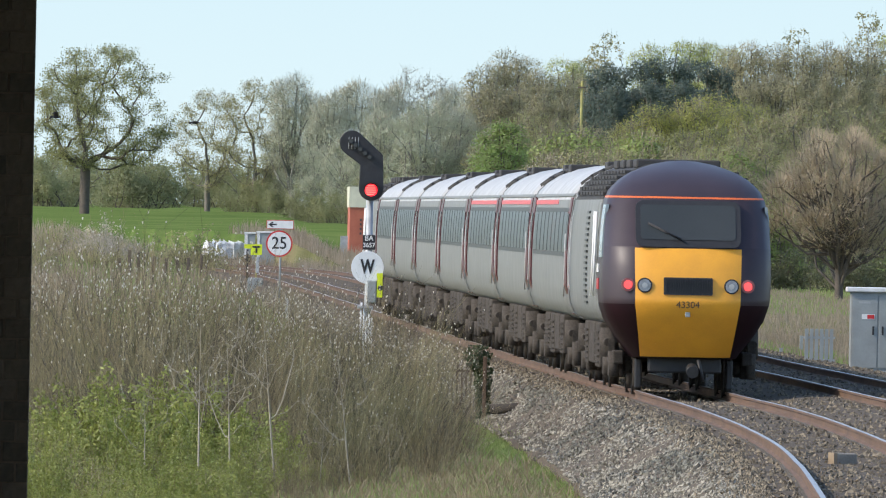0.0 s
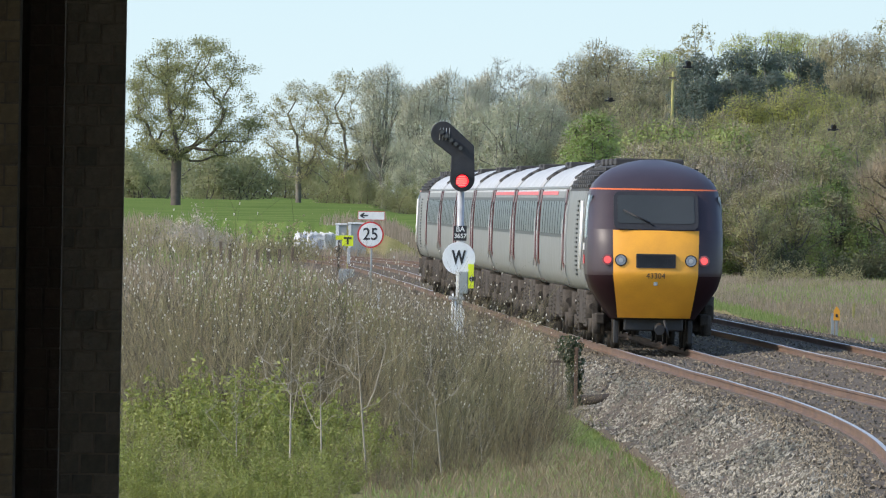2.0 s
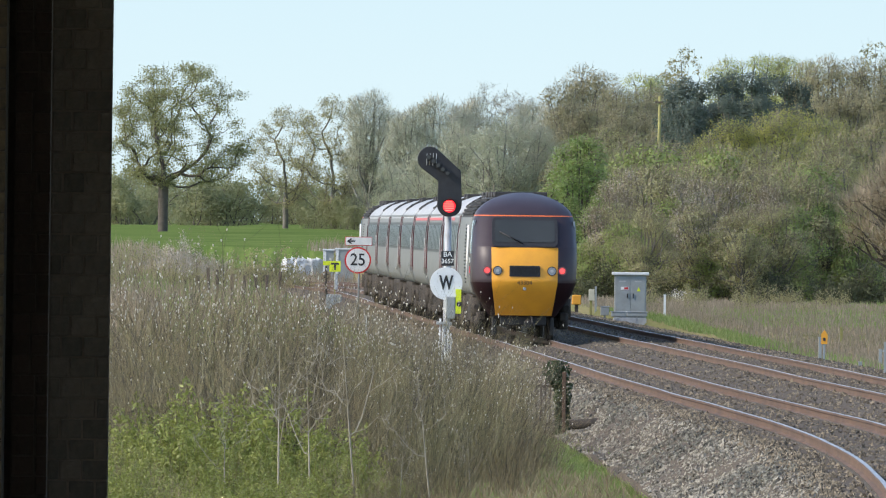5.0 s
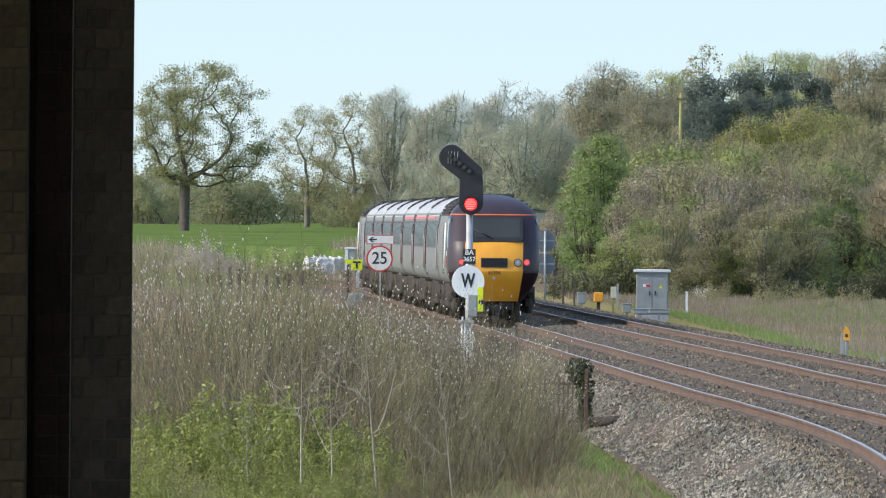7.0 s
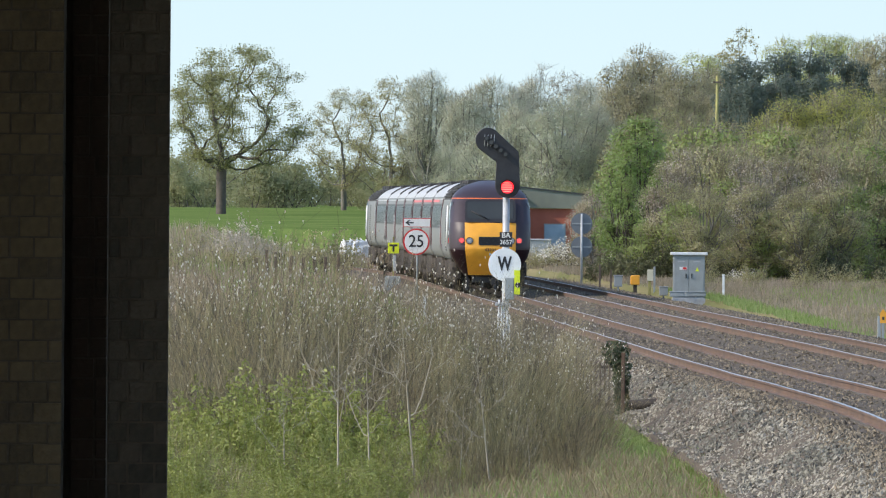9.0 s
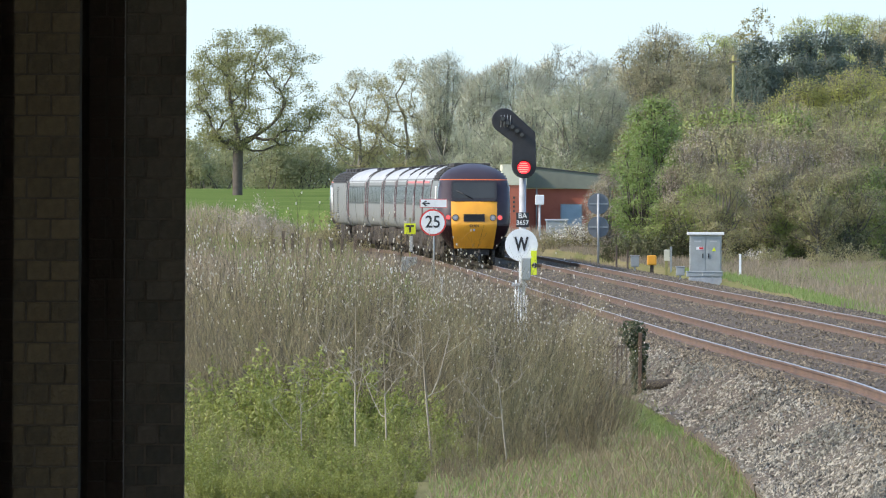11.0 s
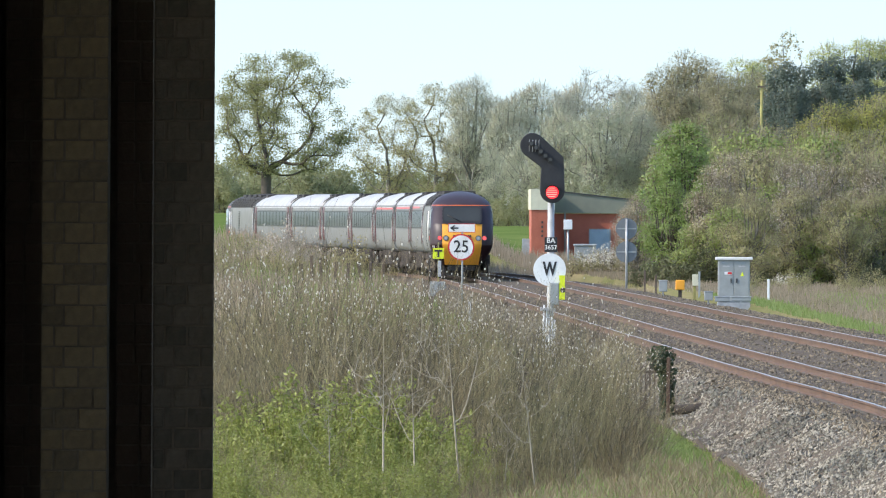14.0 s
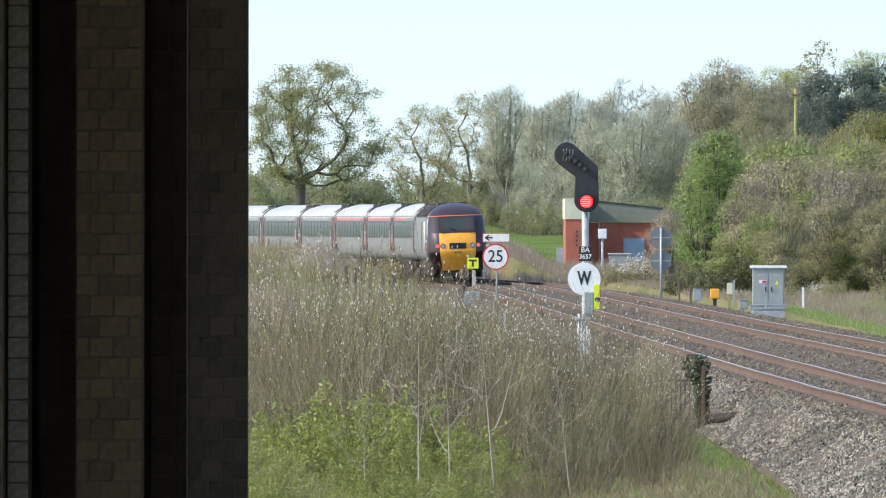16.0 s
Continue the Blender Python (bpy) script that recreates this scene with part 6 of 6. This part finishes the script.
    blades("bank_grass", "short green grass on the bank below the ballast", np.concatenate([fringe(9000, 190, 335), area(9000, 2.9, 4.8, 195, 285, 0.4, 1.0), beside(7000, -4.6, -2.75, 185, 300), beside(9000, -3.3, -2.5, 190, 262), beside(8000, -3.3, -2.35, 240, 330), area(4500, 0.2, 4.2, 190, 232)]), 0.17, 0.009, M["blade"], 1, 0.9)
    blades("dry_bank_grass", "dry straw-coloured grass at the foot of the willows", np.concatenate([area(7000, 0.2, 3.9, 190, 232, 0.35, 0.9), beside(3000, -5.0, -3.7, 195, 300), beside(1000, -3.8, -2.9, 190, 240)]), 0.3, 0.007, M["straw"], 2, 0.9)
    blades("verge_grass", "green grass verge along the far ballast edge", np.concatenate([beside(6000, 7.3, 8.7, 360, 600), area(3500, 17, 28, 560, 690), area(3000, 13.5, 20, 520, 600)]), 0.22, 0.012, M["blade"], 3)
    blades("reed_bed", "tan dry reeds and rough grass in the field margin", np.concatenate([beside(16000, 8.5, 20, 420, 660), beside(5000, 7.7, 12, 330, 450), beside(5000, 7.6, 15, 600, 860), area(5000, 7, 14, 640, 800)]), 0.3, 0.012, M["reed"], 4, 0.4)
    blades("rough_grass", "rough yellow-green grass beside the line", np.concatenate([beside(9000, -9, -3.2, 300, 760), area(3500, -14, -3, 700, 850)]), 0.55, 0.012, M["blade"], 5, 0.4)
    blades("dead_stalks", "dead brown stalks along the field edge", np.concatenate([beside(5000, -12, -3.5, 500, 800), area(3000, -14, -4, 780, 860), area(5000, 2, 12, 770, 878), area(3000, -5, 3, 820, 880)]), 0.8, 0.014, M["reed"], 6, 0.3)


def build_backdrop():
    m = bpy.data.materials.new("pale_sky_haze")
    m.use_nodes = True
    n, l = m.node_tree.nodes, m.node_tree.links
    n.remove(n["Principled BSDF"])
    em, co, sp, rp = n.new("ShaderNodeEmission"), n.new("ShaderNodeTexCoord"), n.new("ShaderNodeSeparateXYZ"), n.new("ShaderNodeValToRGB")
    mr = n.new("ShaderNodeMapRange")
    mr.inputs["From Min"].default_value, mr.inputs["From Max"].default_value = 0.0, 110.0
    rp.color_ramp.elements[0].color, rp.color_ramp.elements[1].color = (0.41, 0.505, 0.53, 1), (0.33, 0.455, 0.515, 1)
    l.new(co.outputs["Object"], sp.inputs[0])
    l.new(sp.outputs["Z"], mr.inputs["Value"])
    l.new(mr.outputs[0], rp.inputs[0])
    l.new(rp.outputs[0], em.inputs[0])
    l.new(em.outputs[0], n["Material Output"].inputs[0])
    a = [math.radians(-20 + 2 * i) for i in range(21)]
    v = [(4300 * math.sin(t), 4300 * math.cos(t), z) for z in (-30, 250, 600) for t in a]
    f = [(j * 21 + i, j * 21 + i + 1, (j + 1) * 21 + i + 1, (j + 1) * 21 + i) for j in range(2) for i in range(20)]
    tagged(new("backdrop", solid("backdrop", v, f, [m], None, True)), "pale hazy blue spring sky above the horizon", "sky", kind="structure")


def build_distance():
    p = thing("utility_pole", "tall yellow-green lichened timber pole without wires", "pole", pose(21.95, 1100, 1.7))
    part("pole", rodded((0, 0, -0.5), (0.12, 0, 10.6), 0.14, 0.1), M["poleyellow"], p)
    part("crossarm", boxed(-0.2, 0.35, -0.14, -0.06, 10.1, 10.22), M["timber"], p)
    h = thing("farm_house", "small far white house with a grey roof", "house", pose(-12.0, 1900, 3.3))
    part("wall", boxed(-1.6, 1.6, -2, 2, -0.5, 1.3), M["offwhite"], h)
    rf = plate([(-1.8, 1.3), (1.8, 1.3), (1.3, 2.2), (-1.3, 2.2)], -2.2, 2.2)
    part("roof", rf, M["grey"], h, "grey slate roof")
    for x in (-0.9, 0.2, 1.0):
        part("window", boxed(x - 0.22, x + 0.22, -2.03, -2.0, 0.3, 0.9), M["glass"], h)
    rng = random.Random(6)
    for i in range(8):
        x = -6.4 + i * 0.52 + rng.uniform(-0.2, 0.2)
        q = thing("fence_stub", "old dark timber fence stub", "post", pose(x, 705 + rng.uniform(-6, 6), -0.2, rng.uniform(-4, 4), rng.uniform(-5, 5), 0), "old field fence")
        part("stake", boxed(-0.07, 0.07, -0.06, 0.06, -0.3, rng.uniform(0.9, 1.4), 0.02), M["timber"], q)


BIRDS = []


def build_birds():
    ways = (((0.0, -121, 5.7), (0.5, 104, 5.5), (1.0, 329, 5.1), (1.5, 575, 4.97), (2.0, 849, 5.5), (3.0, 1400, 6.2)),
            ((0.0, -367, 5.8), (0.5, -132, 6.14), (1.5, 339, 7.1), (2.0, 590, 7.4), (2.5, 845, 7.75), (3.5, 1400, 8.3)),
            ((0.0, -599, 6.6), (0.5, -336, 6.5), (1.5, 190, 6.4), (2.0, 453, 6.3), (2.5, 702, 5.9), (3.8, 1400, 5.6)))
    for ph, way in enumerate(ways):
        b = thing("black_bird", "black crow in flight", "bird", None, "crows")
        bm = bmesh.new()
        bmesh.ops.create_uvsphere(bm, u_segments=12, v_segments=8, radius=1, matrix=Matrix.Diagonal((0.11, 0.04, 0.04, 1)))
        rod(bm, (0.1, 0, 0.012), (0.155, 0, 0.0), 0.028, 0.006)
        rod(bm, (-0.08, 0, 0.0), (-0.19, 0, 0.0), 0.022, 0.04)
        part("body", bm, M["bird"], b)
        wings = []
        for s in (-1, 1):
            w = bmesh.new()
            a = [w.verts.new(c) for c in ((0.07, 0, 0), (-0.07, 0, 0), (-0.08, s * 0.16, 0.006), (-0.03, s * 0.27, 0), (0.05, s * 0.17, 0.01))]
            f = w.faces.new(a)
            r = bmesh.ops.extrude_face_region(w, geom=[f])
            bmesh.ops.translate(w, verts=[v for v in r["geom"] if isinstance(v, bmesh.types.BMVert)], vec=(0, 0, 0.008))
            wings.append((part("wing", w, M["bird"], b), s))
        BIRDS.append((b, wings, way, ph))


def move_birds():
    for b, wings, way, ph in BIRDS:
        last = way[-1]
        rows = [(t, pose(u * 500 / 28062, 500, z, 0, 0, 8)) for t, u, z in way]
        walk(b, rows + [(16.0, pose((last[1] + 500 * (16 - last[0])) * 500 / 28062, 500, last[2] + 6, 0, 0, 8))])
        for w, s in wings:
            walk(w, [(k * 0.1, pose(0, 0.02 * s, 0.015, s * (35 * math.sin(k * 1.3 + ph) + 8))) for k in range(36)] + [(16.0, pose(0, 0.02 * s, 0.015, s * 8))])


def motions():
    move_train()
    move_birds()


build_backdrop()
build_ground()
build_train()
build_signal()
build_signs()
build_lineside()
build_building()
build_bags()
build_gatepost()
build_distance()
build_vegetation()
build_birds()
build_track("track_near", 0.0, 0.0, "railway track of brown rusted rails on concrete sleepers")
build_track("track_far", FAR, FAR_Z, "second railway track of brown rusted rails")
build_bed()
build_bridge()
motions()
